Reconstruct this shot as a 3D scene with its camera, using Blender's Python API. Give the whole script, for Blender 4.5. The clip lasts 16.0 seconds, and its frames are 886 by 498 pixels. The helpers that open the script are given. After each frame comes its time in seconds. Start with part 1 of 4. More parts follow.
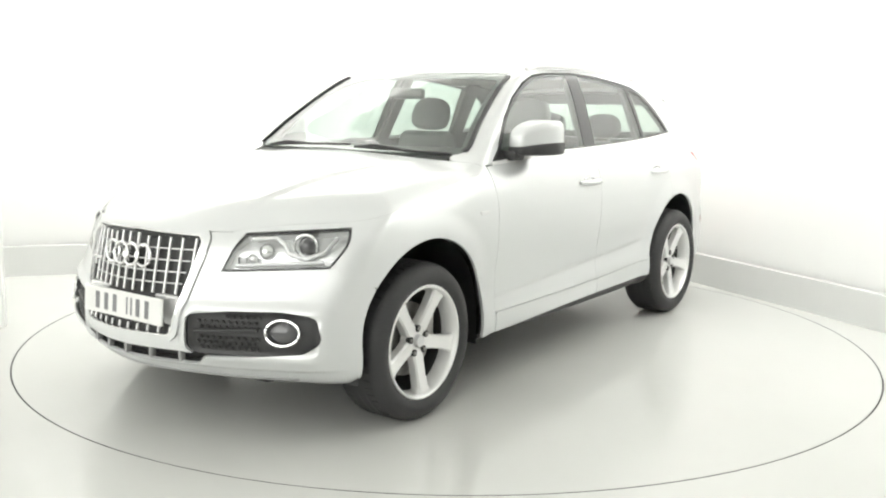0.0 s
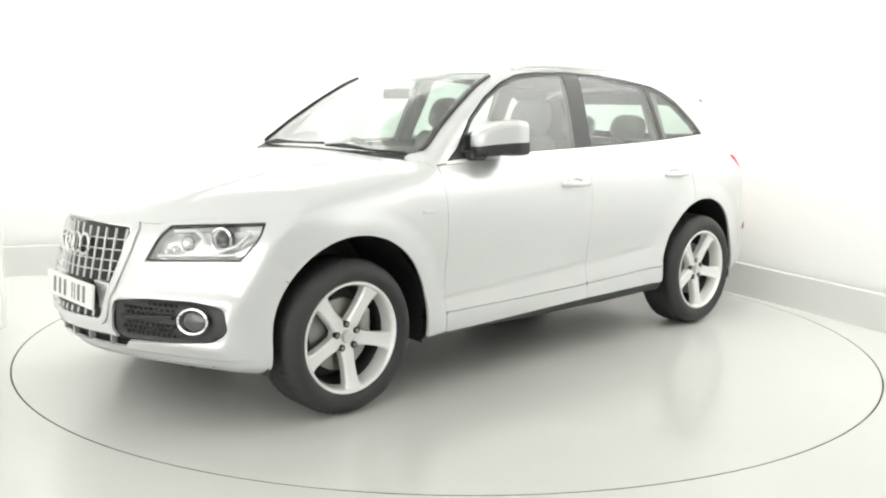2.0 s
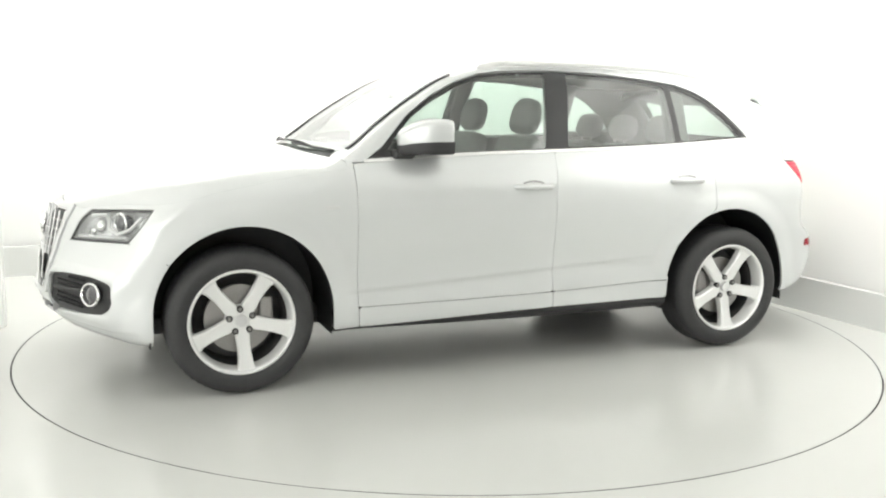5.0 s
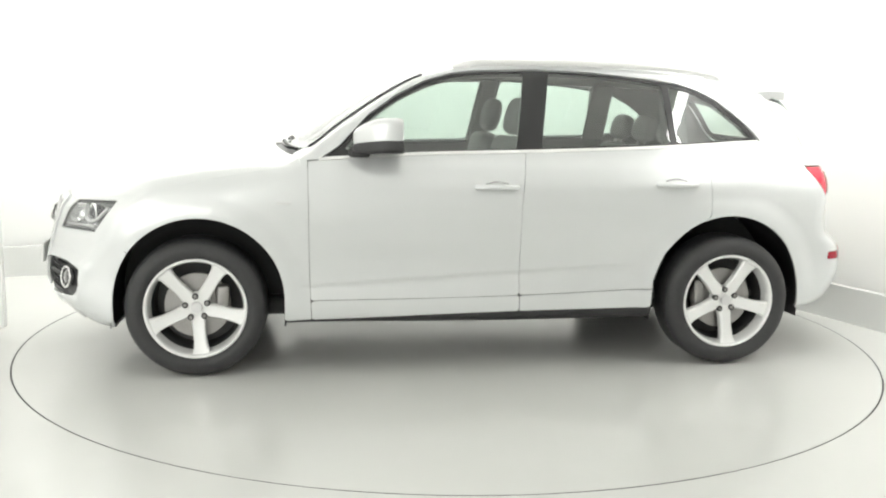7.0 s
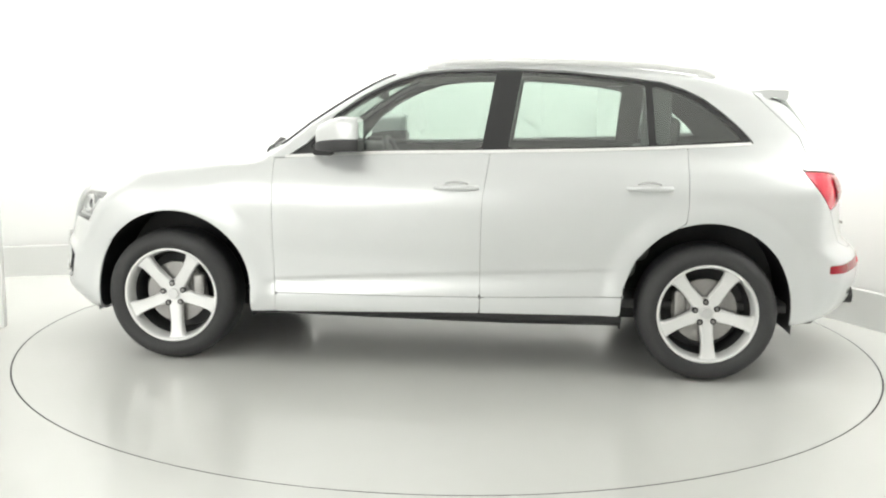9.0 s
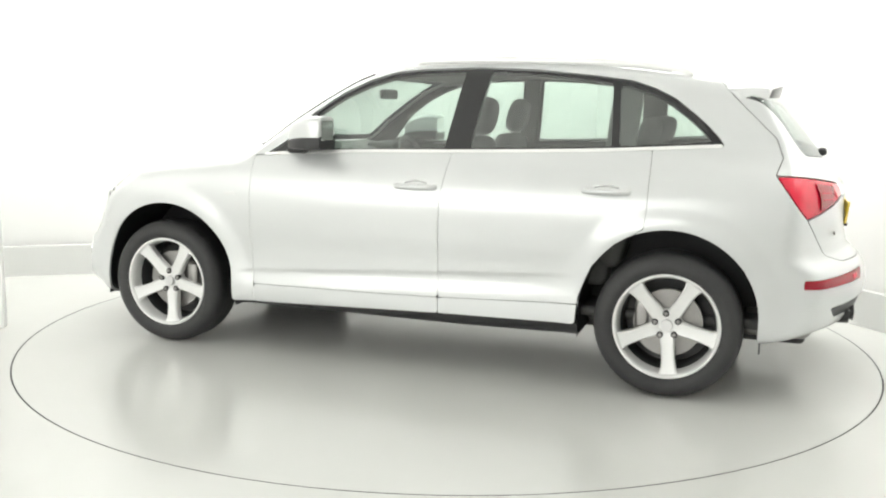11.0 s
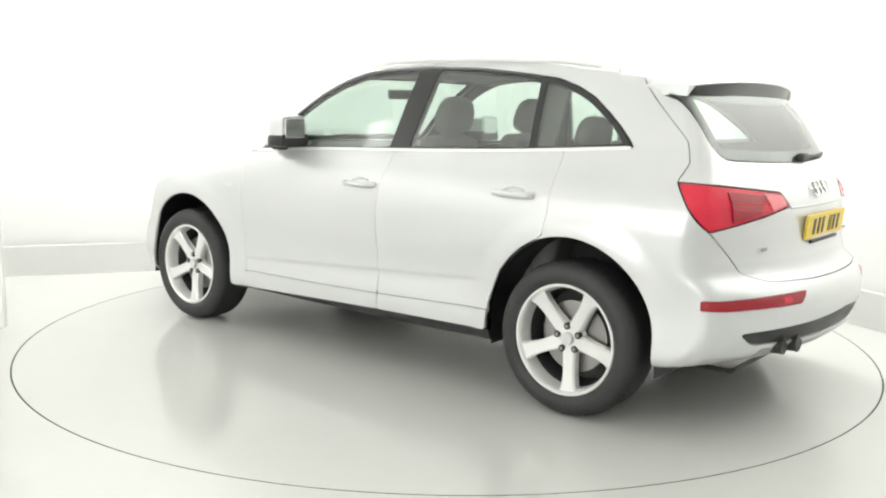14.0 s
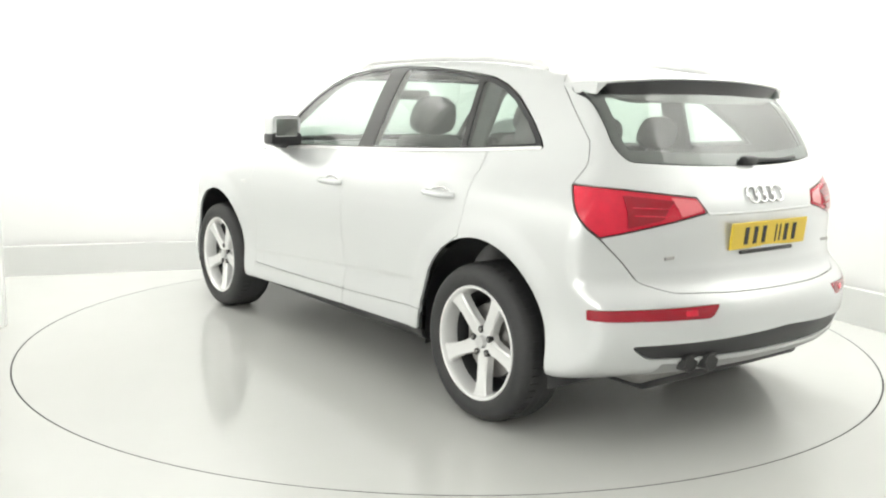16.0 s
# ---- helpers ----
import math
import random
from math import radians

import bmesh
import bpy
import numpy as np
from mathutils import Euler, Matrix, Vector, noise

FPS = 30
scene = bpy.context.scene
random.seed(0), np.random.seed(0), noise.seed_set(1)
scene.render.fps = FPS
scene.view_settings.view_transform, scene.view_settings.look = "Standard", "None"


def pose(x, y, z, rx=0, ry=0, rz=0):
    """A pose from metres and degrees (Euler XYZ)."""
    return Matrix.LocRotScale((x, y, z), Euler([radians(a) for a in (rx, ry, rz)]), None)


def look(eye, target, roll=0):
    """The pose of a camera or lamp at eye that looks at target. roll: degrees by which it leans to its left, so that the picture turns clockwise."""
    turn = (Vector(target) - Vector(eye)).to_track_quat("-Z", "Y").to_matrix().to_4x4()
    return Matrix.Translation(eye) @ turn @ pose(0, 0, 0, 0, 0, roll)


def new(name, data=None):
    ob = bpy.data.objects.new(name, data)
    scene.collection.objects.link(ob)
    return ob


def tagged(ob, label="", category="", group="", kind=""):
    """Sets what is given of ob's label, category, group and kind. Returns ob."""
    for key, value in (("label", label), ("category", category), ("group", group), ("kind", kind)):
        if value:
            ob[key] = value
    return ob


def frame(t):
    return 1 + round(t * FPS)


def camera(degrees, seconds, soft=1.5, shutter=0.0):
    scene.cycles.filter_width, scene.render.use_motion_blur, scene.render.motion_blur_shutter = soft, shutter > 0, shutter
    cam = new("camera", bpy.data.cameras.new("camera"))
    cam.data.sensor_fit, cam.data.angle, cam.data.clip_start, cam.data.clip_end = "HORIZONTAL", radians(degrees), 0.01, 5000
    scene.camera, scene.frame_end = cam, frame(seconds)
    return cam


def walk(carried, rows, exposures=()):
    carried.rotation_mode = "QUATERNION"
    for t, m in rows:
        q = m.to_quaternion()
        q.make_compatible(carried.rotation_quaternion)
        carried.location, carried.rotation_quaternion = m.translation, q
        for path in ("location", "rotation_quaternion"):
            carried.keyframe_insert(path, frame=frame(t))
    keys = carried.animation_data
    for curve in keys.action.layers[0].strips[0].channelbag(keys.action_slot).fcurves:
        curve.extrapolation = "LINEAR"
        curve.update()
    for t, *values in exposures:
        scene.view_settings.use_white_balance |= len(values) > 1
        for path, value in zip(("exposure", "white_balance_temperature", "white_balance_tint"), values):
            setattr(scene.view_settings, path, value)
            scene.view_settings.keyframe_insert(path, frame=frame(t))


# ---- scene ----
# A white estate car turns on a flush turntable in a white photo studio; the camera stands still.
cam = camera(51.52, 16.0, soft=2.1)
EYE = Vector((0.0, -5.563, 1.377))
AIM = EYE + Vector((-0.00543, 0.98797, -0.15452))
walk(cam, [(0.0, look(EYE, AIM, 0.889)), (16.0, look(EYE, AIM, 0.889))], [(0.0, 0.0), (16.0, 0.0)])

# heading of the car on the turntable, degrees by seconds
HEADINGS = [(0.0, 234.55), (0.5, 232.77), (1.0, 230.04), (1.5, 226.81), (2.0, 223.22), (2.5, 219.72), (3.0, 216.22),
            (3.5, 212.8), (4.0, 209.34), (4.5, 205.92), (5.0, 202.5), (5.5, 199.08), (6.0, 195.66), (6.5, 192.23),
            (7.0, 188.78), (7.5, 185.38), (8.0, 181.95), (8.5, 178.48), (9.0, 175.0), (9.5, 171.62), (10.0, 168.24),
            (10.5, 164.86), (11.0, 161.47), (11.5, 158.07), (12.0, 154.67), (12.5, 151.26), (13.0, 147.84),
            (13.5, 144.42), (14.0, 141.0), (14.5, 137.57), (15.0, 134.1), (15.5, 130.63), (16.0, 127.09)]
OFF_X, OFF_Y = -0.003, 0.013      # the turntable's axle in the car's own space
TABLE_R = 2.459

# ---- light ----
world = bpy.data.worlds.new("studio_world")
scene.world = world
world.use_nodes = True
world.node_tree.nodes["Background"].inputs[0].default_value = (1, 1, 1, 1)
world.node_tree.nodes["Background"].inputs[1].default_value = 0.3


def area_lamp(name, eye, target, sx, sy, watts, color=(1, 1, 1)):
    data = bpy.data.lights.new(name, "AREA")
    data.shape, data.size, data.size_y, data.energy, data.color = "RECTANGLE", sx, sy, watts, color
    ob = new(name, data)
    ob.matrix_world = look(eye, target)
    return ob


CEILING_Z = 3.4
WARM = (0.998, 1.0, 0.968)
area_lamp("ceiling_softbox_light", (-0.6, -1.6, CEILING_Z - 0.08), (-0.6, -1.6, 0.0), 8.0, 8.0, 34, WARM)
# unseen fill lamp, added to brighten the car from the camera's left
area_lamp("camera_side_fill_light", (-3.0, -6.3, 2.0), (0.0, 0.0, 0.7), 5.4, 2.6, 118, WARM)
# strip lights that wash the white walls
area_lamp("wall_wash_light", (-1.5, 1.05, 3.15), (-1.95, 2.4, 2.35), 5.8, 0.6, 125, WARM)
area_lamp("wall_wash_light", (2.1, -0.55, 3.15), (3.35, 0.0, 2.25), 5.8, 0.6, 104, WARM)

area_lamp("wall_wash_light", (-3.9, -3.4, 3.15), (-5.2, -3.4, 2.0), 5.8, 0.6, 62, WARM)

# ---- materials ----


def material(name, color, rough=0.5, metal=0.0, coat=0.0, grain=0.0, grain_scale=40.0, bump=0.0, bump_scale=200.0, spec=0.5):
    """Principled surface with two scales of tone variation and fine relief."""
    m = bpy.data.materials.new(name)
    m.use_nodes = True
    nt = m.node_tree
    b = nt.nodes["Principled BSDF"]
    b.inputs["Base Color"].default_value = (*color, 1)
    b.inputs["Roughness"].default_value = rough
    b.inputs["Metallic"].default_value = metal
    b.inputs["Specular IOR Level"].default_value = spec
    b.inputs["Coat Weight"].default_value = coat
    b.inputs["Coat Roughness"].default_value = 0.04
    co = nt.nodes.new("ShaderNodeTexCoord")
    if grain:
        n1, n2 = nt.nodes.new("ShaderNodeTexNoise"), nt.nodes.new("ShaderNodeTexNoise")
        n1.inputs["Scale"].default_value, n2.inputs["Scale"].default_value = grain_scale, grain_scale / 14
        n1.inputs["Detail"].default_value = 5
        add = nt.nodes.new("ShaderNodeMath")
        add.operation = "ADD"
        ramp = nt.nodes.new("ShaderNodeMapRange")
        ramp.inputs[1].default_value, ramp.inputs[2].default_value = 0.3, 1.7
        ramp.inputs[3].default_value, ramp.inputs[4].default_value = 1 - grain, 1 + grain
        mul = nt.nodes.new("ShaderNodeVectorMath")
        mul.operation = "SCALE"
        mul.inputs[0].default_value = color
        for n in (n1, n2):
            nt.links.new(co.outputs["Object"], n.inputs["Vector"])
        nt.links.new(n1.outputs[0], add.inputs[0])
        nt.links.new(n2.outputs[0], add.inputs[1])
        nt.links.new(add.outputs[0], ramp.inputs[0])
        nt.links.new(ramp.outputs[0], mul.inputs["Scale"])
        nt.links.new(mul.outputs[0], b.inputs["Base Color"])
        r2 = nt.nodes.new("ShaderNodeMapRange")
        r2.inputs[1].default_value, r2.inputs[2].default_value = 0.0, 1.0
        r2.inputs[3].default_value, r2.inputs[4].default_value = max(rough - 0.06, 0.02), min(rough + 0.06, 1)
        nt.links.new(n2.outputs[0], r2.inputs[0])
        nt.links.new(r2.outputs[0], b.inputs["Roughness"])
    if bump:
        n3, bp = nt.nodes.new("ShaderNodeTexNoise"), nt.nodes.new("ShaderNodeBump")
        n3.inputs["Scale"].default_value = bump_scale
        bp.inputs["Strength"].default_value, bp.inputs["Distance"].default_value = bump, 0.002
        nt.links.new(co.outputs["Object"], n3.inputs["Vector"])
        nt.links.new(n3.outputs[0], bp.inputs["Height"])
        nt.links.new(bp.outputs[0], b.inputs["Normal"])
    return m


def glass_material(name, tint, rough=0.01, gloss_gain=1.0):
    """Thin tinted pane: clear tinted passage with a Fresnel gloss."""
    m = bpy.data.materials.new(name)
    m.use_nodes = True
    nt = m.node_tree
    out = nt.nodes["Material Output"]
    nt.nodes.remove(nt.nodes["Principled BSDF"])
    tr, gl, mix, lw, pw, ma = (nt.nodes.new(k) for k in ("ShaderNodeBsdfTransparent", "ShaderNodeBsdfGlossy", "ShaderNodeMixShader", "ShaderNodeLayerWeight", "ShaderNodeMath", "ShaderNodeMath"))
    tr.inputs[0].default_value = (*tint, 1)
    gl.inputs["Roughness"].default_value = rough
    lw.inputs[0].default_value = 0.5
    pw.operation, ma.operation = "POWER", "MULTIPLY_ADD"
    pw.inputs[1].default_value = 4.5
    ma.inputs[1].default_value, ma.inputs[2].default_value = 0.75, 0.045 * gloss_gain
    nt.links.new(lw.outputs["Facing"], pw.inputs[0])
    nt.links.new(pw.outputs[0], ma.inputs[0])
    nt.links.new(ma.outputs[0], mix.inputs[0])
    nt.links.new(tr.outputs[0], mix.inputs[1])
    nt.links.new(gl.outputs[0], mix.inputs[2])
    nt.links.new(mix.outputs[0], out.inputs[0])
    return m


PAINT = material("pearl_white_paint", (0.705, 0.718, 0.718), 0.28, metal=0.32, coat=0.6)
BLACK = material("black_plastic", (0.030, 0.030, 0.031), 0.45, grain=0.15, grain_scale=60, bump=0.15)
GLOSSBLACK = material("gloss_black_trim", (0.022, 0.022, 0.023), 0.30, coat=0.15, grain=0.1)
GREYPL = material("grey_plastic", (0.36, 0.36, 0.36), 0.42, grain=0.06, bump=0.1)
RUBBER = material("tyre_rubber", (0.036, 0.036, 0.037), 0.60, grain=0.18, grain_scale=50, bump=0.2)
# the alloy deep in the wheel, its shade put into a darker colour
BARREL = material("shade_dark_rim_barrel", (0.08, 0.08, 0.08), 0.45, metal=0.6, grain=0.08)
ALLOY = material("silver_alloy", (0.86, 0.86, 0.85), 0.30, metal=0.30, coat=0.5, grain=0.02)
ALU = material("bright_aluminium_trim", (0.90, 0.90, 0.89), 0.38, metal=0.45)
CHROME = material("bright_chrome", (0.86, 0.86, 0.86), 0.09, metal=1.0)
SATIN = material("satin_silver", (0.72, 0.72, 0.72), 0.32, metal=0.7, grain=0.02)
STEEL = material("brake_steel", (0.36, 0.35, 0.34), 0.38, metal=0.9, grain=0.12, grain_scale=80)
CLOTH = material("dark_seat_cloth", (0.24, 0.24, 0.235), 0.85, grain=0.2, grain_scale=120, bump=0.3)
TRIM = material("dark_interior_plastic", (0.11, 0.11, 0.11), 0.6, grain=0.12, bump=0.2)
HEADLINER = material("grey_headliner", (0.42, 0.42, 0.40), 0.9, grain=0.05)
GLASS = glass_material("clear_tinted_glass", (0.70, 0.79, 0.74), 0.02, 3.8)
LAMPGLASS = glass_material("clear_lamp_cover", (0.93, 0.94, 0.94))
RED = material("red_lamp_plastic", (0.74, 0.016, 0.05), 0.22, coat=0.3, grain=0.2, grain_scale=25)
PINKRED = material("pale_red_lamp_plastic", (0.86, 0.20, 0.23), 0.14, coat=0.6, grain=0.08, grain_scale=40)
DARKRED = material("deep_red_lamp_plastic", (0.36, 0.006, 0.022), 0.22, coat=0.3, grain=0.1, grain_scale=25)
YELLOW = material("yellow_plate", (0.83, 0.60, 0.06), 0.35, grain=0.03)
WHITEPLATE = material("white_plate", (0.80, 0.80, 0.78), 0.35, grain=0.02)
INK = material("black_ink", (0.02, 0.02, 0.02), 0.4)
FLOORM = material("pale_grey_floor_paint", (0.64, 0.645, 0.62), 0.23, grain=0.035, grain_scale=3.0, bump=0.03, bump_scale=25)
TABLEM = material("pale_grey_table_paint", (0.64, 0.645, 0.62), 0.19, grain=0.03, grain_scale=3.0, bump=0.03, bump_scale=25)
WALLM = material("white_wall_paint", (0.88, 0.88, 0.865), 0.8, grain=0.01, grain_scale=4)
PLINTHM = material("pale_grey_skirting_paint", (0.72, 0.725, 0.71), 0.4, grain=0.03, grain_scale=5)
LAMPGREY = material("lamp_reflector_grey", (0.78, 0.78, 0.78), 0.25, metal=0.6, grain=0.08, grain_scale=30)
DARKLENS = material("dark_lamp_lens", (0.06, 0.06, 0.065), 0.05, coat=1.0)
# black ink lightened to grey, the front plate's overexposure put into its colour
WASHEDINK = material("overexposed_plate_ink", (0.22, 0.22, 0.23), 0.5)
GAPM = material("dark_gap", (0.05, 0.05, 0.05), 0.8)


def link_mesh(name, verts, faces, mat, parent=None, label="", smooth=True):
    me = bpy.data.meshes.new(name)
    me.from_pydata([tuple(map(float, v)) for v in verts], [], [tuple(map(int, f)) for f in faces])
    me.materials.append(mat)
    if smooth:
        me.polygons.foreach_set("use_smooth", [True] * len(me.polygons))
    ob = new(name, me)
    ob.parent = parent
    if label:
        ob["label"] = label
    if mat in (GLASS, LAMPGLASS):
        ob.visible_shadow = False
    return ob


def part(name, bm, mat, parent=None, label="", smooth=False):
    me = bpy.data.meshes.new(name)
    bmesh.ops.recalc_face_normals(bm, faces=bm.faces)
    bm.to_mesh(me)
    bm.free()
    me.materials.append(mat)
    if smooth:
        me.polygons.foreach_set("use_smooth", [True] * len(me.polygons))
        me.set_sharp_from_angle(angle=radians(38))
    ob = new(name, me)
    ob.parent = parent
    if label:
        ob["label"] = label
    if mat in (GLASS, LAMPGLASS):
        ob.visible_shadow = False
    return ob


# ---- the studio ----
CORNER = Vector((1.33, 3.06))
LEFT_END, RIGHT_END = Vector((-5.2, 0.89)), Vector((4.9, -4.3))


def prism(name, outline, z0, z1, mat, label, parent=None, bevel=0.0):
    bm = bmesh.new()
    low = [bm.verts.new((x, y, z0)) for x, y in outline]
    f = bm.faces.new(low)
    up = bmesh.ops.extrude_face_region(bm, geom=[f])
    bmesh.ops.translate(bm, vec=(0, 0, z1 - z0), verts=[v for v in up["geom"] if isinstance(v, bmesh.types.BMVert)])
    if bevel:
        bmesh.ops.bevel(bm, geom=[e for e in bm.edges], offset=bevel, segments=3, affect="EDGES", profile=0.5)
    ob = part(name, bm, mat, parent, "")
    return tagged(ob, label, "", "", "structure")


def ring(name, r0, r1, z0, z1, mat, label="", n=160, parent=None):
    verts, faces = [], []
    for i in range(n):
        a = 2 * math.pi * i / n
        c, s = math.cos(a), math.sin(a)
        verts += [(r0 * c, r0 * s, z0), (r1 * c, r1 * s, z0), (r1 * c, r1 * s, z1), (r0 * c, r0 * s, z1)]
    for i in range(n):
        a, b = 4 * i, 4 * ((i + 1) % n)
        for k in range(4):
            faces.append((a + k, b + k, b + (k + 1) % 4, a + (k + 1) % 4))
    return link_mesh(name, verts, faces, mat, parent, label, False)


def floor_sheet():
    """Studio floor with a round hole for the turntable."""
    n, verts, faces = 160, [], []
    radii = (TABLE_R + 0.001, 3.2, 5.0, 9.5)
    for r in radii:
        for i in range(n):
            a = 2 * math.pi * i / n
            verts.append((r * math.cos(a), r * math.sin(a), 0))
    for k in range(3):
        for i in range(n):
            j = (i + 1) % n
            faces.append((k * n + i, (k + 1) * n + i, (k + 1) * n + j, k * n + j))
    ob = link_mesh("floor", verts, faces, FLOORM, None, "", False)
    return tagged(ob, "pale grey painted studio floor with a soft sheen", "floor", "", "structure")


def studio():
    floor_sheet()
    pit = ring("turntable_pit", 0.02, TABLE_R + 0.02, -0.08, -0.05, GAPM)
    tagged(pit, "dark pit under the turntable's rim", "pit", "", "structure")
    # the skirting and the walls behind it
    al, ar = LEFT_END, RIGHT_END
    dl, dr = (CORNER - al).normalized(), (ar - CORNER).normalized()
    nl, nr = Vector((-dl.y, dl.x)), Vector((-dr.y, dr.x))

    def meet(d):
        p, q = al + nl * d, CORNER + nr * d
        k = np.linalg.solve(np.array([[dl.x, -dr.x], [dl.y, -dr.y]]), np.array([q.x - p.x, q.y - p.y]))
        return p + dl * k[0]
    c0, c1, c2, c3 = CORNER, meet(0.05), meet(0.10), meet(0.22)
    prism("skirting_back", [al, c0, c1, al + nl * 0.05], 0, 0.235, PLINTHM, "low pale grey skirting board along the white wall")
    prism("skirting_side", [c0, ar, ar + nr * 0.05, c1], 0, 0.235, PLINTHM, "low pale grey skirting board along the white wall")
    prism("wall_back", [al + nl * 0.10, c2, c3, al + nl * 0.22], 0, CEILING_Z, WALLM, "overexposed plain white studio wall")
    prism("wall_side", [c2, ar + nr * 0.10, ar + nr * 0.22, c3], 0, CEILING_Z, WALLM, "overexposed plain white studio wall")
    # white flat whose edge shows beside the turntable
    prism("wall_return", [(-2.69, -0.14), (-5.3, -1.1), (-5.3, -1.0), (-2.71, -0.06)], 0, CEILING_Z, WALLM, "edge of a white studio wall")
    prism("wall_left", [(-5.3, -7.2), (-5.2, -7.2), (-5.2, 1.2), (-5.3, 1.2)], 0, CEILING_Z, WALLM, "plain white studio wall")
    prism("wall_front", [(-5.2, -7.3), (5.4, -7.3), (5.4, -7.2), (-5.2, -7.2)], 0, CEILING_Z, WALLM, "plain white studio wall")
    prism("wall_right", [(5.3, -7.2), (5.4, -7.2), (5.4, -4.4), (5.1, -4.4)], 0, CEILING_Z, WALLM, "plain white studio wall")
    prism("ceiling", [(-5.4, -7.4), (5.6, -7.4), (5.6, 4.0), (-5.4, 4.0)], CEILING_Z, CEILING_Z + 0.1, WALLM, "plain white studio ceiling")


TURNTABLE = None


def turntable():
    n = 160
    verts = [(0, 0, 0.0)]
    for r, z in ((0.8, 0), (1.6, 0), (TABLE_R - 0.008, 0), (TABLE_R - 0.0068, -0.0015), (TABLE_R - 0.0065, -0.05)):
        for i in range(n):
            a = 2 * math.pi * i / n
            verts.append((r * math.cos(a), r * math.sin(a), z))
    faces = [(0, 1 + i, 1 + (i + 1) % n) for i in range(n)]
    for k in range(4):
        for i in range(n):
            j = (i + 1) % n
            faces.append((1 + k * n + i, 1 + (k + 1) * n + i, 1 + (k + 1) * n + j, 1 + k * n + j))
    ob = link_mesh("turntable", verts, faces, TABLEM, None, "", False)
    ring("edge_trim", TABLE_R - 0.0062, TABLE_R - 0.002, -0.03, -0.0005, GAPM, "dark metal edge of the turntable", n, ob)
    return tagged(ob, "round pale grey turntable flush with the studio floor", "turntable")


studio()
TURNTABLE = turntable()

# ---- the car's skin ----


def curve(*pts):
    """Smooth cubic through the given (x, y) points."""
    px = np.array([p[0] for p in pts], float)
    py = np.array([p[1] for p in pts], float)
    if px[0] > px[-1]:
        px, py = px[::-1].copy(), py[::-1].copy()
    sl = np.diff(py) / np.diff(px)
    tg = np.empty_like(py)
    tg[0], tg[-1] = sl[0], sl[-1]
    h = np.diff(px)
    tg[1:-1] = (sl[:-1] * h[1:] + sl[1:] * h[:-1]) / (h[1:] + h[:-1])

    def at(v):
        v = np.clip(v, px[0], px[-1])
        i = np.clip(np.searchsorted(px, v, side="right") - 1, 0, len(px) - 2)
        d = h[i]
        s = (v - px[i]) / d
        return ((2 * s ** 3 - 3 * s ** 2 + 1) * py[i] + (s ** 3 - 2 * s ** 2 + s) * d * tg[i]
                + (-2 * s ** 3 + 3 * s ** 2) * py[i + 1] + (s ** 3 - s ** 2) * d * tg[i + 1])
    return at


TOP = curve((2.6, 0.70), (2.32, 0.80), (2.20, 0.866), (1.96, 0.964), (1.64, 1.062), (1.31, 1.118), (1.08, 1.144), (0.96, 1.158), (0.86, 1.205), (0.66, 1.352), (0.48, 1.470),
            (0.32, 1.553), (0.16, 1.601), (-0.1, 1.632), (-0.5, 1.645), (-0.9, 1.630), (-1.3, 1.588), (-1.6, 1.550), (-1.8, 1.512), (-2.6, 1.30))
CROWN = curve((2.6, 0.06), (1.9, 0.08), (1.6, 0.092), (1.1, 0.115), (0.8, 0.13), (0.4, 0.16), (0.1, 0.12), (-0.4, 0.09), (-1.2, 0.10), (-1.9, 0.12), (-2.6, 0.12))
FRONT = curve((1.1, 1.95), (0.95, 2.09), (0.885, 2.175), (0.83, 2.235), (0.75, 2.268), (0.65, 2.288), (0.50, 2.308), (0.40, 2.303), (0.31, 2.265), (0.24, 2.18), (0.1, 1.9))
FRONT_C = curve((0.2, 0.44), (0.5, 0.46), (0.7, 0.55), (1.0, 0.58))
REAR = curve((1.65, -1.715), (1.46, -1.842), (1.30, -1.968), (1.15, -2.085), (1.06, -2.155), (0.98, -2.195), (0.90, -2.205), (0.76, -2.22), (0.70, -2.24), (0.64, -2.305), (0.55, -2.332),
             (0.45, -2.318), (0.36, -2.265), (0.28, -2.16), (0.1, -1.9))
REAR_C = curve((0.2, 0.40), (0.6, 0.40), (0.85, 0.36), (1.1, 0.32), (1.3, 0.24), (1.6, 0.20))
SIDE = curve((0.12, 0.76), (0.22, 0.845), (0.29, 0.893), (0.36, 0.902), (0.42, 0.898), (0.50, 0.892), (0.58, 0.894), (0.70, 0.908), (0.82, 0.914), (0.90, 0.910), (0.98, 0.893), (1.05, 0.862), (1.12, 0.815),
             (1.20, 0.780), (1.30, 0.742), (1.40, 0.702), (1.50, 0.655), (1.56, 0.617), (1.62, 0.54), (1.75, 0.36))
TAPER = curve((2.6, -0.12), (2.0, -0.050), (1.7, -0.020), (1.3, -0.004), (0.8, 0.0), (0.2, 0.0), (-0.8, 0.0), (-1.3, -0.006), (-1.7, -0.020), (-2.0, -0.042), (-2.6, -0.15))
BELT_TAPER = curve((2.6, 0.0), (0.9, 0.0), (0.4, 0.0), (-0.8, 0.0), (-1.4, -0.015), (-2.0, -0.03), (-2.6, -0.06))
BOTTOM = curve((2.6, 0.34), (2.2, 0.265), (1.9, 0.25), (1.0, 0.245), (-1.0, 0.245), (-1.7, 0.285), (-2.2, 0.34), (-2.6, 0.42))
ARCHES = ((1.385, 0.39), (-1.397, 0.395))
ARCH_R = 0.42


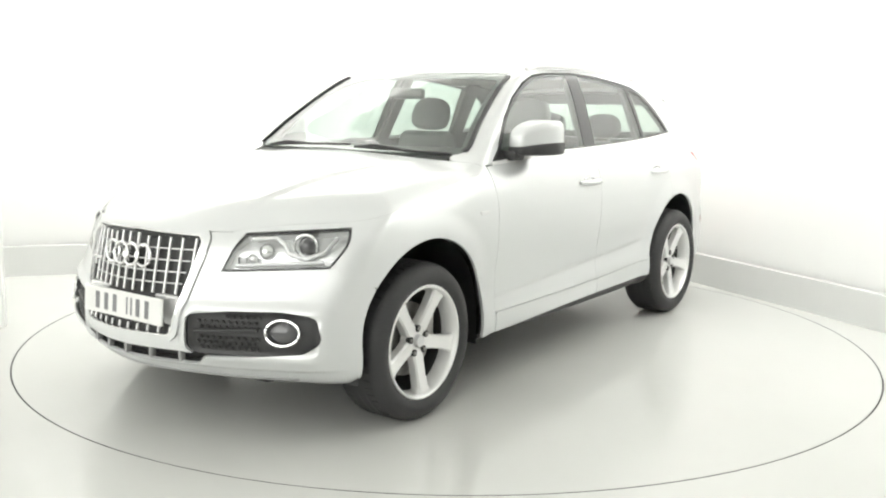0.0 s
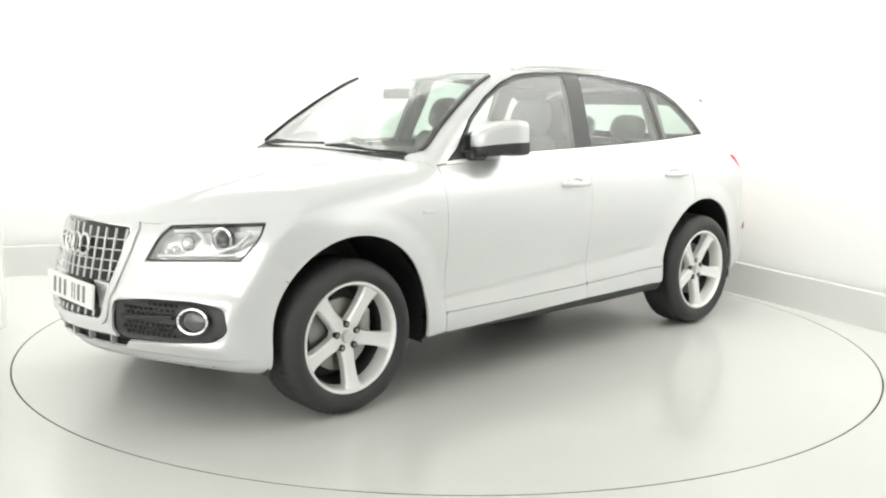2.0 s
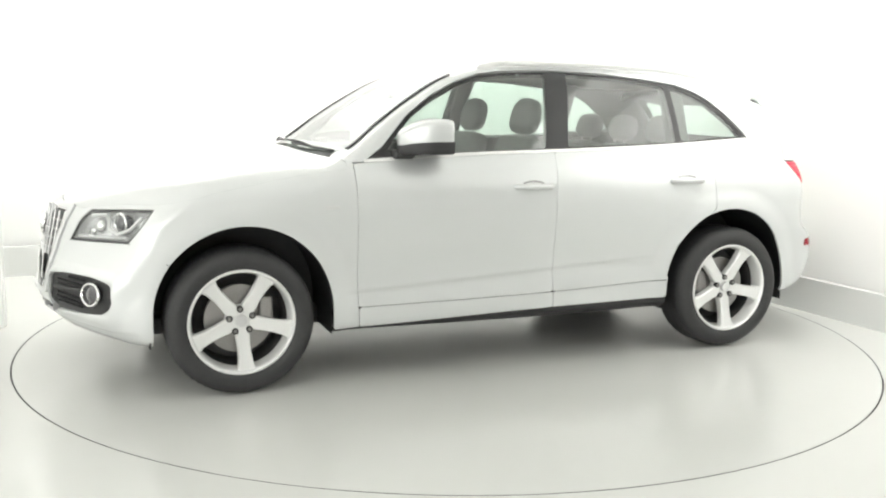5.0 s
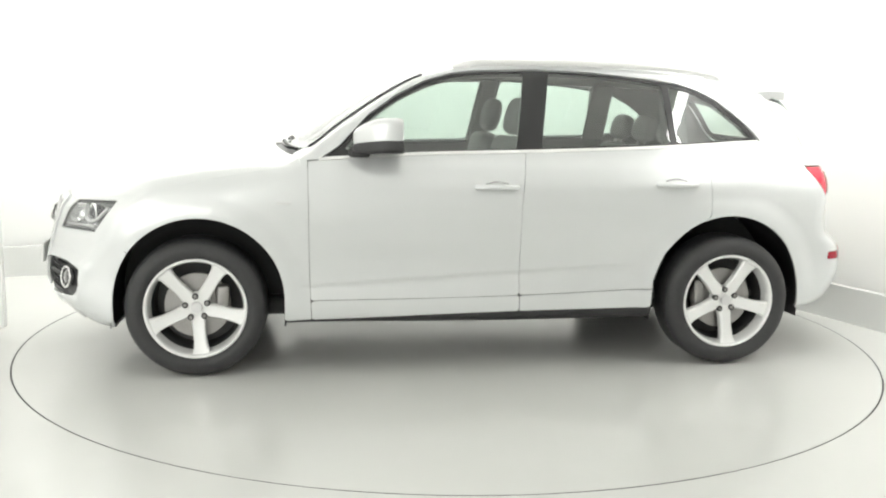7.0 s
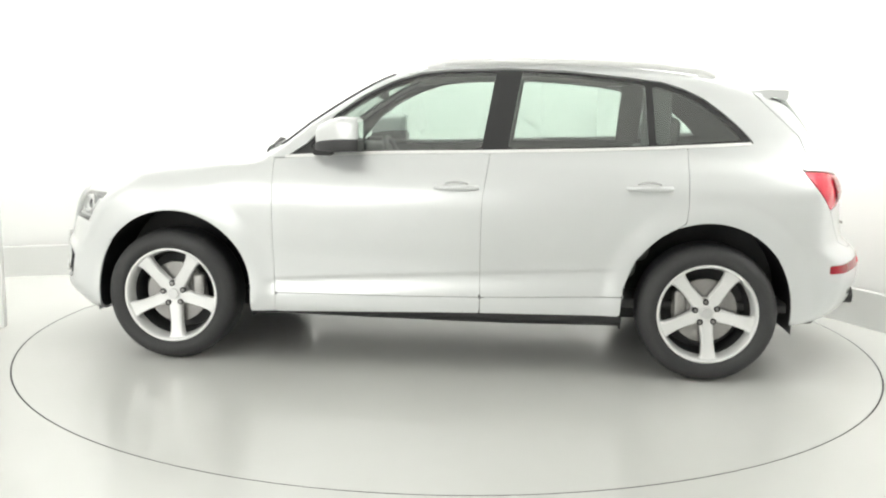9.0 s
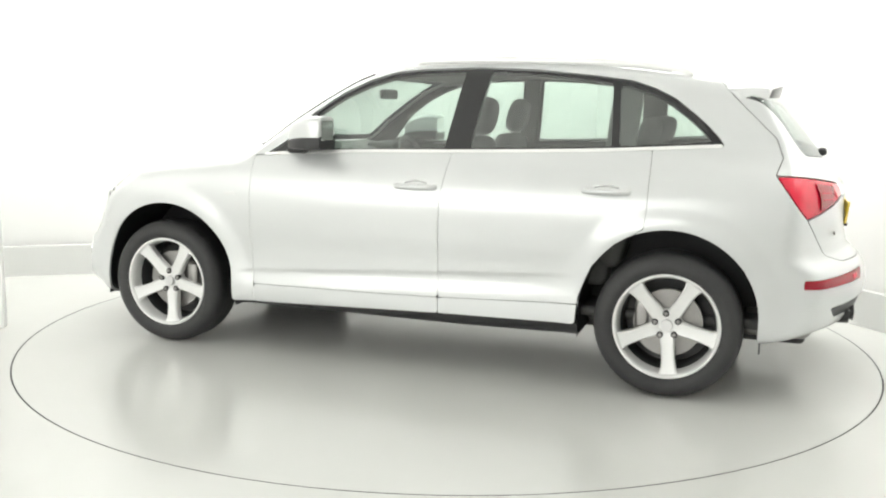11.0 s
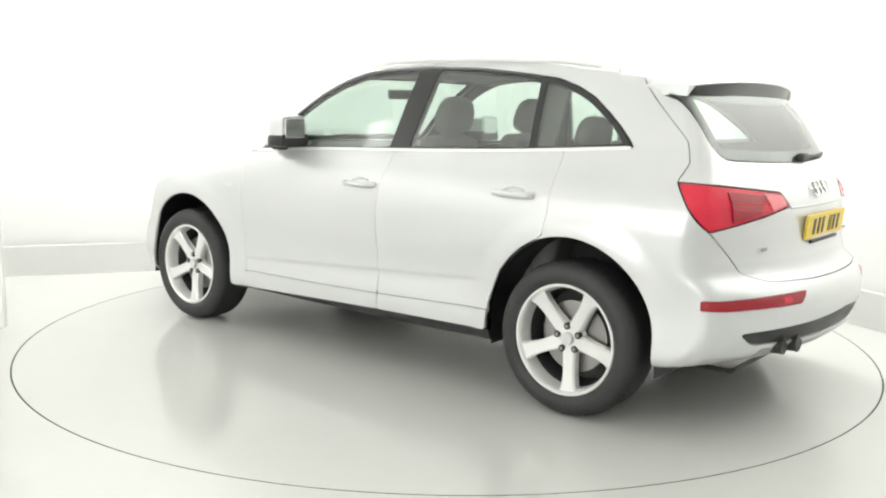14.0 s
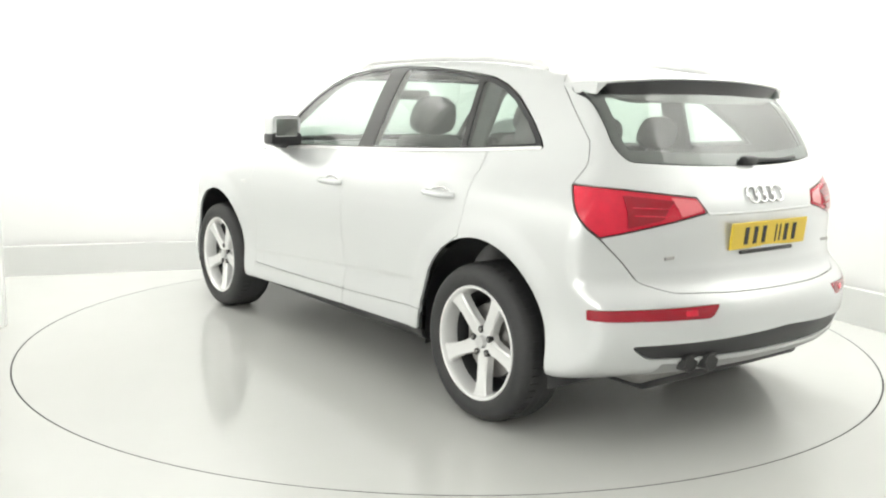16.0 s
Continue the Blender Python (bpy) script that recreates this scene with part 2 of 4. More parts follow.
def ramp(v, a, b):
    s = np.clip((v - a) / (b - a), 0, 1)
    return s * s * (3 - 2 * s)


def side_width(x, z):
    w = SIDE(z) + TAPER(x) + BELT_TAPER(x) * ramp(z, 0.95, 1.25)
    for cx, cz in ARCHES:        # flared lips round the wheels
        r = np.hypot(x - cx, np.maximum(z - cz, 0))
        w = w + 0.016 * (1 - ramp(r, 0.43, 0.55)) * (1 - ramp(z, 0.86, 0.98))
    drop = 0.521 - 0.056 * x - z        # the doors' lower crease
    w = w - 0.007 * ramp(drop, 0.0, 0.024) * (1 - ramp(drop, 0.022, 0.12)) * ramp(x, -1.02, -0.70) * (1 - ramp(x, 0.8, 0.95))
    return w


def smax(a, b, k):
    h = np.clip(0.5 + 0.5 * (a - b) / k, 0, 1)
    return b + (a - b) * h + k * h * (1 - h)


def body_field(x, y, z):
    """Below zero inside the body."""
    ay = np.abs(y)
    fs = ay - side_width(x, z)
    crease = 0.37 + 0.17 * (2.15 - x)          # the bonnet's raised middle
    bulge = 0.011 * (1 - ramp(ay, crease - 0.025, crease + 0.030)) * ramp(x, 0.98, 1.25) * (1 - ramp(x, 1.95, 2.2))
    ft = (z - TOP(x) - bulge + 0.004 + CROWN(x) * ay ** 2.2) * 0.85
    ff = x - FRONT(z) + FRONT_C(z) * ((y * y + 0.01) ** 0.8 - 0.0251)
    # raised flange round the fog lamp insert
    qy, qz = np.abs(ay - 0.585) - 0.205, np.abs(z - 0.474) - 0.052
    rim = np.hypot(np.maximum(qy, 0), np.maximum(qz, 0)) + np.minimum(np.maximum(qy, qz), 0) - 0.042
    ff = ff - 0.013 * (1 - ramp(rim, 0.004, 0.042)) * ramp(rim, -0.03, -0.005)
    # undercut below the chin
    ff = ff + 0.016 * (1 - ramp(z, 0.318, 0.332)) * ramp(x, 1.8, 1.95)
    fr = REAR(z) + REAR_C(z) * ay ** 2.4 - x
    fb = BOTTOM(x) - z
    k_top = 0.035 + 0.085 * ramp(x, 0.8, 1.3) + 0.02 * ramp(-x, 1.2, 1.8)
    f = smax(ft, fs, k_top)
    f = smax(f, ff, 0.05 + 0.05 * (1 - ramp(z, 0.3, 0.7)))
    f = smax(f, fr * 0.95, 0.05)
    return smax(f, fb, 0.05)


def make_skin():
    step = 0.019
    X, Y, Z0, Z1 = 2.5, 1.1, 0.05, 1.9
    gx = np.linspace(-X, X, int(2 * X / step))
    gy = np.linspace(-Y, Y, 2 * int(Y / step) + 1)
    gz = np.linspace(Z0, Z1, int((Z1 - Z0) / step))
    pts, quads = [], []

    def patch(a, b, put, flip):
        base = sum(len(p) for p in pts)
        A, B = np.meshgrid(a, b, indexing="ij")
        pts.append(put(A.ravel(), B.ravel()))
        n, m = len(a), len(b)
        i, j = np.meshgrid(np.arange(n - 1), np.arange(m - 1), indexing="ij")
        q = base + np.stack([i * m + j, (i + 1) * m + j, (i + 1) * m + j + 1, i * m + j + 1], -1).reshape(-1, 4)
        quads.append(q[:, ::-1] if flip else q)
    one = np.ones_like
    patch(gx, gz, lambda a, b: np.stack([a, -Y * one(a), b], -1), False)
    patch(gx, gz, lambda a, b: np.stack([a, Y * one(a), b], -1), True)
    patch(gx, gy, lambda a, b: np.stack([a, b, Z1 * one(a)], -1), False)
    patch(gx, gy, lambda a, b: np.stack([a, b, Z0 * one(a)], -1), True)
    patch(gy, gz, lambda a, b: np.stack([X * one(a), a, b], -1), False)
    patch(gy, gz, lambda a, b: np.stack([-X * one(a), a, b], -1), True)
    Q = np.concatenate(pts)
    O = np.stack([np.clip(Q[:, 0] * 0.85, -1.75, 1.75), Q[:, 1] * 0.42, np.where(Q[:, 0] > 1.0, 0.62, 0.75) + 0 * Q[:, 0]], -1)
    lo, hi = np.zeros(len(Q)), np.ones(len(Q))
    for _ in range(26):
        mid = (lo + hi) / 2
        P = O + (Q - O) * mid[:, None]
        inside = body_field(P[:, 0], P[:, 1], P[:, 2]) < 0
        lo, hi = np.where(inside, mid, lo), np.where(inside, hi, mid)
    P = O + (Q - O) * lo[:, None]
    Fq = np.concatenate(quads)
    _, first, inv = np.unique(np.round(P * 20000).astype(np.int64), axis=0, return_index=True, return_inverse=True)
    inv = inv.ravel()
    P, Fq = P[first], inv[Fq]
    T = np.concatenate([Fq[:, [0, 1, 2]], Fq[:, [0, 2, 3]]])
    T = T[(T[:, 0] != T[:, 1]) & (T[:, 1] != T[:, 2]) & (T[:, 0] != T[:, 2])]
    return P, T


SKIN_V, SKIN_T = make_skin()


def skin_normals(P):
    e = 0.006
    g = np.stack([body_field(P[:, 0] + e * (k == 0), P[:, 1] + e * (k == 1), P[:, 2] + e * (k == 2))
                  - body_field(P[:, 0] - e * (k == 0), P[:, 1] - e * (k == 1), P[:, 2] - e * (k == 2)) for k in range(3)], -1)
    return g / np.maximum(np.linalg.norm(g, axis=1), 1e-9)[:, None]


def cut(V, T, d):
    """The triangles' region where d < 0, split along d = 0."""
    ins = d < 0
    cnt = ins[T].sum(1)
    tris = [tuple(t) for t in T[cnt == 3]]
    verts, made = list(map(tuple, V)), {}

    def mid(a, b):
        key = (a, b) if a < b else (b, a)
        if key not in made:
            s = d[a] / (d[a] - d[b])
            made[key] = len(verts)
            verts.append(tuple(V[a] + (V[b] - V[a]) * s))
        return made[key]
    for t in T[(cnt == 1) | (cnt == 2)]:
        a, b, c = t
        while True:
            if ins[a] and not ins[b] and not ins[c]:
                tris.append((a, mid(a, b), mid(a, c)))
                break
            if not ins[a] and ins[b] and ins[c]:
                p, q = mid(a, b), mid(a, c)
                tris += [(p, b, c), (p, c, q)]
                break
            a, b, c = b, c, a
    if not tris:
        return np.zeros((0, 3)), np.zeros((0, 3), int)
    F = np.array(tris)
    used, inv = np.unique(F, return_inverse=True)
    return np.array(verts)[used], inv.reshape(F.shape)


def poly(pts):
    """Signed distance to a closed outline, below zero inside."""
    A = np.array(pts, float)
    B = np.roll(A, -1, 0)

    def at(u, v):
        best, odd = np.full(u.shape, 9.0), np.zeros(u.shape, bool)
        for (ax, ay), (bx, by) in zip(A, B):
            dx, dy = bx - ax, by - ay
            s = np.clip(((u - ax) * dx + (v - ay) * dy) / (dx * dx + dy * dy + 1e-12), 0, 1)
            best = np.minimum(best, np.hypot(u - ax - s * dx, v - ay - s * dy))
            cr = (ay > v) != (by > v)
            odd ^= cr & (u < dx * (v - ay) / (dy if abs(dy) > 1e-12 else 1e-12) + ax)
        return np.where(odd, -best, best)
    return at


def rounded(pts, n=6, r=0.04):
    """The outline with its corners rounded."""
    out = []
    m = len(pts)
    for i in range(m):
        p, a, b = Vector(pts[i]), Vector(pts[i - 1]), Vector(pts[(i + 1) % m])
        rr = min(r, (a - p).length * 0.45, (b - p).length * 0.45)
        s, e = p + (a - p).normalized() * rr, p + (b - p).normalized() * rr
        for k in range(n + 1):
            u = k / n
            out.append(tuple(s * (1 - u) ** 2 + p * 2 * u * (1 - u) + e * u * u))
    return out


def refine(V, F):
    """Split every triangle in four, new points drawn onto the skin."""
    E = np.sort(np.concatenate([F[:, [0, 1]], F[:, [1, 2]], F[:, [2, 0]]]), 1)
    U, inv = np.unique(E, axis=0, return_inverse=True)
    inv = inv.ravel()
    M = (V[U[:, 0]] + V[U[:, 1]]) / 2
    for _ in range(2):
        e = 0.003
        g = np.stack([(body_field(M[:, 0] + e * (k == 0), M[:, 1] + e * (k == 1), M[:, 2] + e * (k == 2))
                       - body_field(M[:, 0] - e * (k == 0), M[:, 1] - e * (k == 1), M[:, 2] - e * (k == 2))) / (2 * e) for k in range(3)], -1)
        f = body_field(M[:, 0], M[:, 1], M[:, 2])
        M = M - g * np.clip(f / np.maximum((g * g).sum(1), 0.05), -0.01, 0.01)[:, None]
    n, m = len(V), len(F)
    a, b, c = (inv[k * m:(k + 1) * m] + n for k in range(3))
    G = np.concatenate([np.stack(t, -1) for t in ((F[:, 0], a, c), (a, F[:, 1], b), (c, b, F[:, 2]), (a, b, c))])
    return np.concatenate([V, M]), G


def sheet(name, field, mat, parent, label="", lift=0.0, depth=0.014, fine=0):
    """A panel of the skin where field(x, y, z) < 0, with returned edges."""
    d = field(SKIN_V[:, 0], SKIN_V[:, 1], SKIN_V[:, 2])
    near = (d < 0.05)
    T = SKIN_T[near[SKIN_T].any(1)]
    used, inv = np.unique(T, return_inverse=True)
    V, F, d = SKIN_V[used], inv.reshape(T.shape), d[used]
    for _ in range(fine):
        V, F = refine(V, F)
        d = field(V[:, 0], V[:, 1], V[:, 2])
    V, F = cut(V, F, d)
    if len(F) == 0:
        return None
    N = skin_normals(V)
    V = V + N * lift
    E = np.concatenate([F[:, [0, 1]], F[:, [1, 2]], F[:, [2, 0]]])
    key = np.sort(E, 1)
    _, idx, cnt = np.unique(key, axis=0, return_index=True, return_counts=True)
    rim = E[idx[cnt == 1]]
    n0 = len(V)
    ids, rinv = np.unique(rim, return_inverse=True)
    rinv = rinv.reshape(rim.shape)
    Vr = np.concatenate([V[ids], V[ids] - N[ids] * depth])
    rq = np.stack([rinv[:, 1], rinv[:, 0], rinv[:, 0] + len(ids), rinv[:, 1] + len(ids)], -1) + n0
    me = bpy.data.meshes.new(name)
    me.from_pydata(np.concatenate([V, Vr]).tolist(), [], F.tolist() + rq.tolist())
    me.materials.append(mat)
    me.polygons.foreach_set("use_smooth", [True] * len(F) + [False] * len(rq))
    nor = np.concatenate([N, np.zeros_like(Vr)])
    me.normals_split_custom_set_from_vertices(nor.tolist())
    ob = new(name, me)
    ob.parent = parent
    if label:
        ob["label"] = label
    if mat in (GLASS, LAMPGLASS):
        ob.visible_shadow = False
    return ob

# ---- the car ----
CAR = new("car")
tagged(CAR, "white five-door estate car with silver wheels standing on the turntable", "car")
GAP = 0.0011
SEAM = 0.0

WINDOW_BAND = [(0.775, 1.103), (0.68, 1.165), (0.535, 1.32), (0.39, 1.424), (0.24, 1.499), (0.09, 1.546), (-0.06, 1.562), (-0.37, 1.573), (-0.68, 1.562), (-1.0, 1.530), (-1.16, 1.509),
               (-1.27, 1.474), (-1.37, 1.425), (-1.46, 1.357), (-1.53, 1.298), (-1.585, 1.242), (-1.607, 1.213), (-1.57, 1.206), (-1.10, 1.178), (-0.38, 1.150), (0.34, 1.128)]
D_BAND = poly(WINDOW_BAND)
BELT = curve((2.4, 1.06), (0.78, 1.103), (0.34, 1.128), (-0.38, 1.150), (-1.10, 1.178), (-1.60, 1.208), (-2.4, 1.25))


def d_arch(x, z):
    best = np.full(np.shape(x), 9.0)
    for cx, cz in ARCHES:
        best = np.minimum(best, np.where(z > cz, np.hypot(x - cx, z - cz), np.abs(x - cx)) - ARCH_R)
    return best


def outside_arch(x, y, z):
    """Above zero inside the wheel openings of the sides."""
    return np.where(np.abs(y) > 0.45, -d_arch(x, z), -1.0)


HOOD_Z = curve((2.6, 0.72), (2.25, 0.80), (2.05, 0.868), (1.92, 0.893), (1.78, 0.905), (1.4, 0.985), (1.0, 1.05), (0.6, 1.09))


def hood_front(x, y, z):
    return np.maximum(0.862 - z, -GR_OUT(y, z))


def d_hood(x, y, z):
    cowl = (1.03 - 0.22 * np.abs(y) ** 2) - x
    return np.maximum.reduce([HOOD_Z(x) - z, cowl, hood_front(x, y, z)])


WS = poly(rounded([(-0.715, 1.143), (0.715, 1.143), (0.567, 1.550), (-0.567, 1.550)], 6, 0.05))


def d_screen(x, y, z):
    return np.maximum.reduce([WS(y, z - 0.012 * (1 - (y / 0.6) ** 2) * ramp(z, 1.3, 1.5)), 0.0 - x, x - (0.985 - 0.2 * y * y)])


def d_cowl(x, y, z):
    return np.maximum.reduce([x - (1.025 - 0.22 * np.abs(y) ** 2), -d_screen(x, y, z), 0.75 - x, z - 1.20, np.abs(y) - 0.66, 1.0 - z])


TG = poly(rounded([(-0.72, 1.60), (0.72, 1.60), (0.95, 1.25), (0.95, 0.868), (0.805, 0.868), (0.665, 0.705), (0.56, 0.668), (0.28, 0.660), (0, 0.658), (-0.28, 0.660), (-0.56, 0.668), (-0.665, 0.705), (-0.805, 0.868), (-0.95, 0.868), (-0.95, 1.25)], 5, 0.03))
RW = poly(rounded([(-0.625, 1.168), (0.625, 1.168), (0.660, 1.225), (0.640, 1.475), (-0.640, 1.475), (-0.660, 1.225)], 6, 0.06))


def tail_line(x, z):
    """Below zero behind the leading edge of tail lamp and tailgate."""
    edge = np.interp(z, [0.60, 0.70, 0.876, 1.081, 1.10, 1.159, 1.246, 1.447, 1.7], [-2.135, -2.09, -2.002, -1.850, -1.856, -1.876, -1.845, -1.635, -1.40])
    return x - edge


def d_tailgate(x, y, z):
    return np.maximum.reduce([TG(y, z), tail_line(x, z), 0.658 - z, x + 1.5])


def d_taillamp(x, y, z):
    ay = np.abs(y)
    top = z - (1.031 + (ay - 0.396) * 0.120)
    low = (0.972 - (ay - 0.36) * 0.209) - z
    return np.maximum.reduce([top, low, tail_line(x, z) + 0.004, 0.36 + (z - 0.972) * 0.6 - ay, x + 1.6])


def d_rearglass(x, y, z):
    return np.maximum(RW(y, z + 0.02 * (1 - (y / 0.6) ** 2)), x + 1.6)


def d_headlamp(x, y, z):
    ay = np.abs(y)
    top = z - (0.862 + (ay - 0.48) * 0.075)
    low = (0.715 + (ay - 0.44) * 0.057) - z
    out = (1.776 + (0.888 - z) * 0.76) - x
    inn = (0.435 + (z - 0.714) * 0.28) - ay
    return np.maximum.reduce([top, low, out, inn])


GR_OUT = poly(rounded([(-0.335, 0.868), (0, 0.877), (0.335, 0.868), (0.373, 0.832), (0.370, 0.76), (0.350, 0.68), (0.296, 0.450), (0.265, 0.424), (-0.265, 0.424), (-0.296, 0.450), (-0.350, 0.68), (-0.370, 0.76), (-0.373, 0.832)], 4, 0.02))
FOG = poly(rounded([(0.335, 0.545), (0.50, 0.566), (0.68, 0.570), (0.797, 0.553), (0.832, 0.455), (0.778, 0.405), (0.60, 0.388), (0.40, 0.374), (0.335, 0.40)], 4, 0.03))
INTAKE = poly(rounded([(-0.43, 0.388), (0.43, 0.388), (0.36, 0.336), (-0.36, 0.336)], 4, 0.02))


def d_grille(x, y, z):
    return np.maximum(GR_OUT(y, z), 1.6 - x)


def d_fog(x, y, z):
    return np.maximum(FOG(np.abs(y), z), 1.7 - x)


def d_intake(x, y, z):
    return np.maximum(INTAKE(y, z), 1.7 - x)


def d_fbumper(x, y, z):
    ay = np.abs(y)
    lim = np.interp(z, [0.2, 0.62, 0.73, 0.9], [1.70, 1.70, 1.88, 1.88]) - x
    up = np.minimum(z - (0.715 + (ay - 0.44) * 0.057 - 0.004), np.maximum(ay - (0.435 + (z - 0.714) * 0.28), z - 0.861))
    return np.maximum.reduce([lim, up, -d_grille(x, y, z), -d_fog(x, y, z), -d_intake(x, y, z), 0.245 - z, outside_arch(x, y, z), -d_headlamp(x, y, z)])


DIFF = poly(rounded([(-0.74, 0.470), (0, 0.507), (0.74, 0.470), (0.66, 0.410), (-0.66, 0.410)], 4, 0.03))


def d_diffuser(x, y, z):
    return np.maximum(DIFF(y, z - 0.0), x + 1.7)


REFL = poly(rounded([(0.385, 0.628), (0.86, 0.611), (0.87, 0.566), (0.435, 0.574)], 4, 0.015))


def d_reflector(x, y, z):
    return np.maximum.reduce([REFL(np.abs(y), z), x + 2.003])


def d_rbumper(x, y, z):
    ay = np.abs(y)
    lim = x - np.interp(z, [0.2, 0.62, 0.72, 0.87, 0.9], [-1.70, -1.70, -1.90, -2.00, -2.0])
    return np.maximum.reduce([lim, -d_tailgate(x, y, z), z - 0.862, -d_diffuser(x, y, z), -d_reflector(x, y, z), 0.30 - z, outside_arch(x, y, z)])


DOOR_F = poly([(0.845, 1.09), (0.84, 0.54), (0.83, 0.27), (-0.25, 0.27), (-0.245, 0.60), (-0.25, 0.90), (-0.285, 1.15), (-0.285, 1.3), (0.845, 1.3)])
DOOR_R = poly([(-0.285, 1.3), (-0.285, 1.15), (-0.25, 0.90), (-0.245, 0.60), (-0.25, 0.27), (-0.965, 0.27), (-0.969, 0.39), (-0.977, 0.472), (-1.037, 0.621), (-1.147, 0.737), (-1.275, 0.812), (-1.285, 0.90), (-1.285, 1.3)])
GROOVE = curve((0.95, 0.386), (-0.19, 0.398), (-0.925, 0.423), (-1.2, 0.43))
SILL_Z = curve((2, 0.27), (0.9, 0.285), (-0.25, 0.315), (-1.0, 0.325), (-2, 0.34))


def shell():
    P = CAR
    side_min = 0.40
    upper = lambda x, z: np.maximum(z - BELT(x) + 0.004, D_BAND(x, z) * -1)
    sheet("bonnet", lambda x, y, z: d_hood(x, y, z) + 0.0003, PAINT, P)
    sheet("front_bumper", lambda x, y, z: d_fbumper(x, y, z) + SEAM, PAINT, P, fine=1)
    sheet("rear_bumper", lambda x, y, z: d_rbumper(x, y, z) + SEAM, PAINT, P)
    sheet("rear_diffuser", lambda x, y, z: d_diffuser(x, y, z) + GAP, BLACK, P, "black lower bumper insert", lift=-0.008)
    sheet("rear_valance", lambda x, y, z: np.maximum.reduce([d_rbumper(x, y, z), z - 0.392, np.abs(y) - 0.60, x + 2.0]) + GAP, GREYPL, P, "grey plastic rear valance", lift=0.002)
    sheet("tailgate", lambda x, y, z: np.maximum.reduce([d_tailgate(x, y, z), -d_taillamp(x, y, z), -d_rearglass(x, y, z)]) + 0.0034, PAINT, P, fine=1)
    sheet("windscreen", lambda x, y, z: d_screen(x, y, z) + 0.002, GLASS, P, "clear tinted windscreen", depth=0.004)
    sheet("rear_window", lambda x, y, z: d_rearglass(x, y, z) + 0.002, GLASS, P, "tinted rear window", depth=0.004)
    sheet("screen_border", lambda x, y, z: np.maximum(d_screen(x, y, z) + 0.001, -d_screen(x, y, z) - 0.034), GLOSSBLACK, P, "black border round the windscreen", lift=-0.005, depth=0.003, fine=1)
    for s in (1, -1):
        sheet("screen_edge_trim", lambda x, y, z: np.maximum.reduce([d_screen(x, y, z) - 0.013, -d_screen(x, y, z) - 0.005, 0.50 - s * y, 1.155 - z, z - 1.535]), GLOSSBLACK, P, "black trim along the windscreen's side edge", lift=0.010, depth=0.014, fine=2)
    sheet("rear_window_border", lambda x, y, z: np.maximum(d_rearglass(x, y, z) + 0.001, -d_rearglass(x, y, z) - 0.05), GLOSSBLACK, P, "black border round the rear window", lift=-0.005, depth=0.003, fine=1)
    sheet("cowl", lambda x, y, z: d_cowl(x, y, z) + GAP, BLACK, P, "black plastic cowl under the windscreen", lift=-0.012)
    sheet("roof", lambda x, y, z: np.maximum.reduce([np.abs(y) - 0.535, 1.42 - z, -d_screen(x, y, z), -d_tailgate(x, y, z)]) + GAP, PAINT, P, fine=1)
    # dark lining inside the shell, open at windows, lamps and wheels
    openings = lambda x, y, z: np.minimum.reduce([np.where(np.abs(y) > 0.45, np.minimum.reduce([pane(x, z) for pane in PANES]) - 0.012, 9.0), d_screen(x, y, z), d_rearglass(x, y, z) + 0.01,
                                                  d_headlamp(x, y, z), d_grille(x, y, z), np.where(np.abs(y) > 0.45, d_arch(x, z) - 0.02, 9.0), d_fog(x, y, z), d_intake(x, y, z)])
    sheet("inner_lining", lambda x, y, z: np.maximum.reduce([-openings(x, y, z), z - 1.53]), TRIM, P, "dark interior lining", lift=-0.028, depth=0.004)
    sheet("headliner", lambda x, y, z: np.maximum.reduce([-openings(x, y, z), 1.535 - z]), HEADLINER, P, "pale grey roof lining", lift=-0.028, depth=0.004)
    for s, sd in ((1, "left"), (-1, "right")):
        half = lambda y, lim=side_min: lim - s * y
        lower = lambda x, y, z: np.maximum.reduce([half(y), outside_arch(x, y, z), SILL_Z(x) - z])
        sheet("front_door", lambda x, y, z: np.maximum.reduce([DOOR_F(x, z), lower(x, y, z), z - BELT(x) + 0.008, GROOVE(x) - z]) + GAP, PAINT, P)
        sheet("rear_door", lambda x, y, z: np.maximum.reduce([DOOR_R(x, z), lower(x, y, z), z - BELT(x) + 0.008, GROOVE(x) - z]) + GAP, PAINT, P)
        for door in (DOOR_F, DOOR_R):
            sheet("door_cladding", lambda x, y, z: np.maximum.reduce([door(x, z), lower(x, y, z), z - GROOVE(x)]) + 0.0018, PAINT, P, "white lower door cladding", lift=0.003)
        sheet("front_wing", lambda x, y, z: np.maximum.reduce([0.80 - x, lower(x, y, z), -d_hood(x, y, z) - 0.0009, -d_fbumper(x, y, z) - GAP, -d_headlamp(x, y, z), -d_cowl(x, y, z), -d_screen(x, y, z),
                                                               -d_grille(x, y, z), -d_fog(x, y, z), -DOOR_F(x, z), z - 1.10, np.interp(z, [0.2, 0.62, 0.73], [0, 0, -3]) + x - 1.75]) + GAP, PAINT, P)
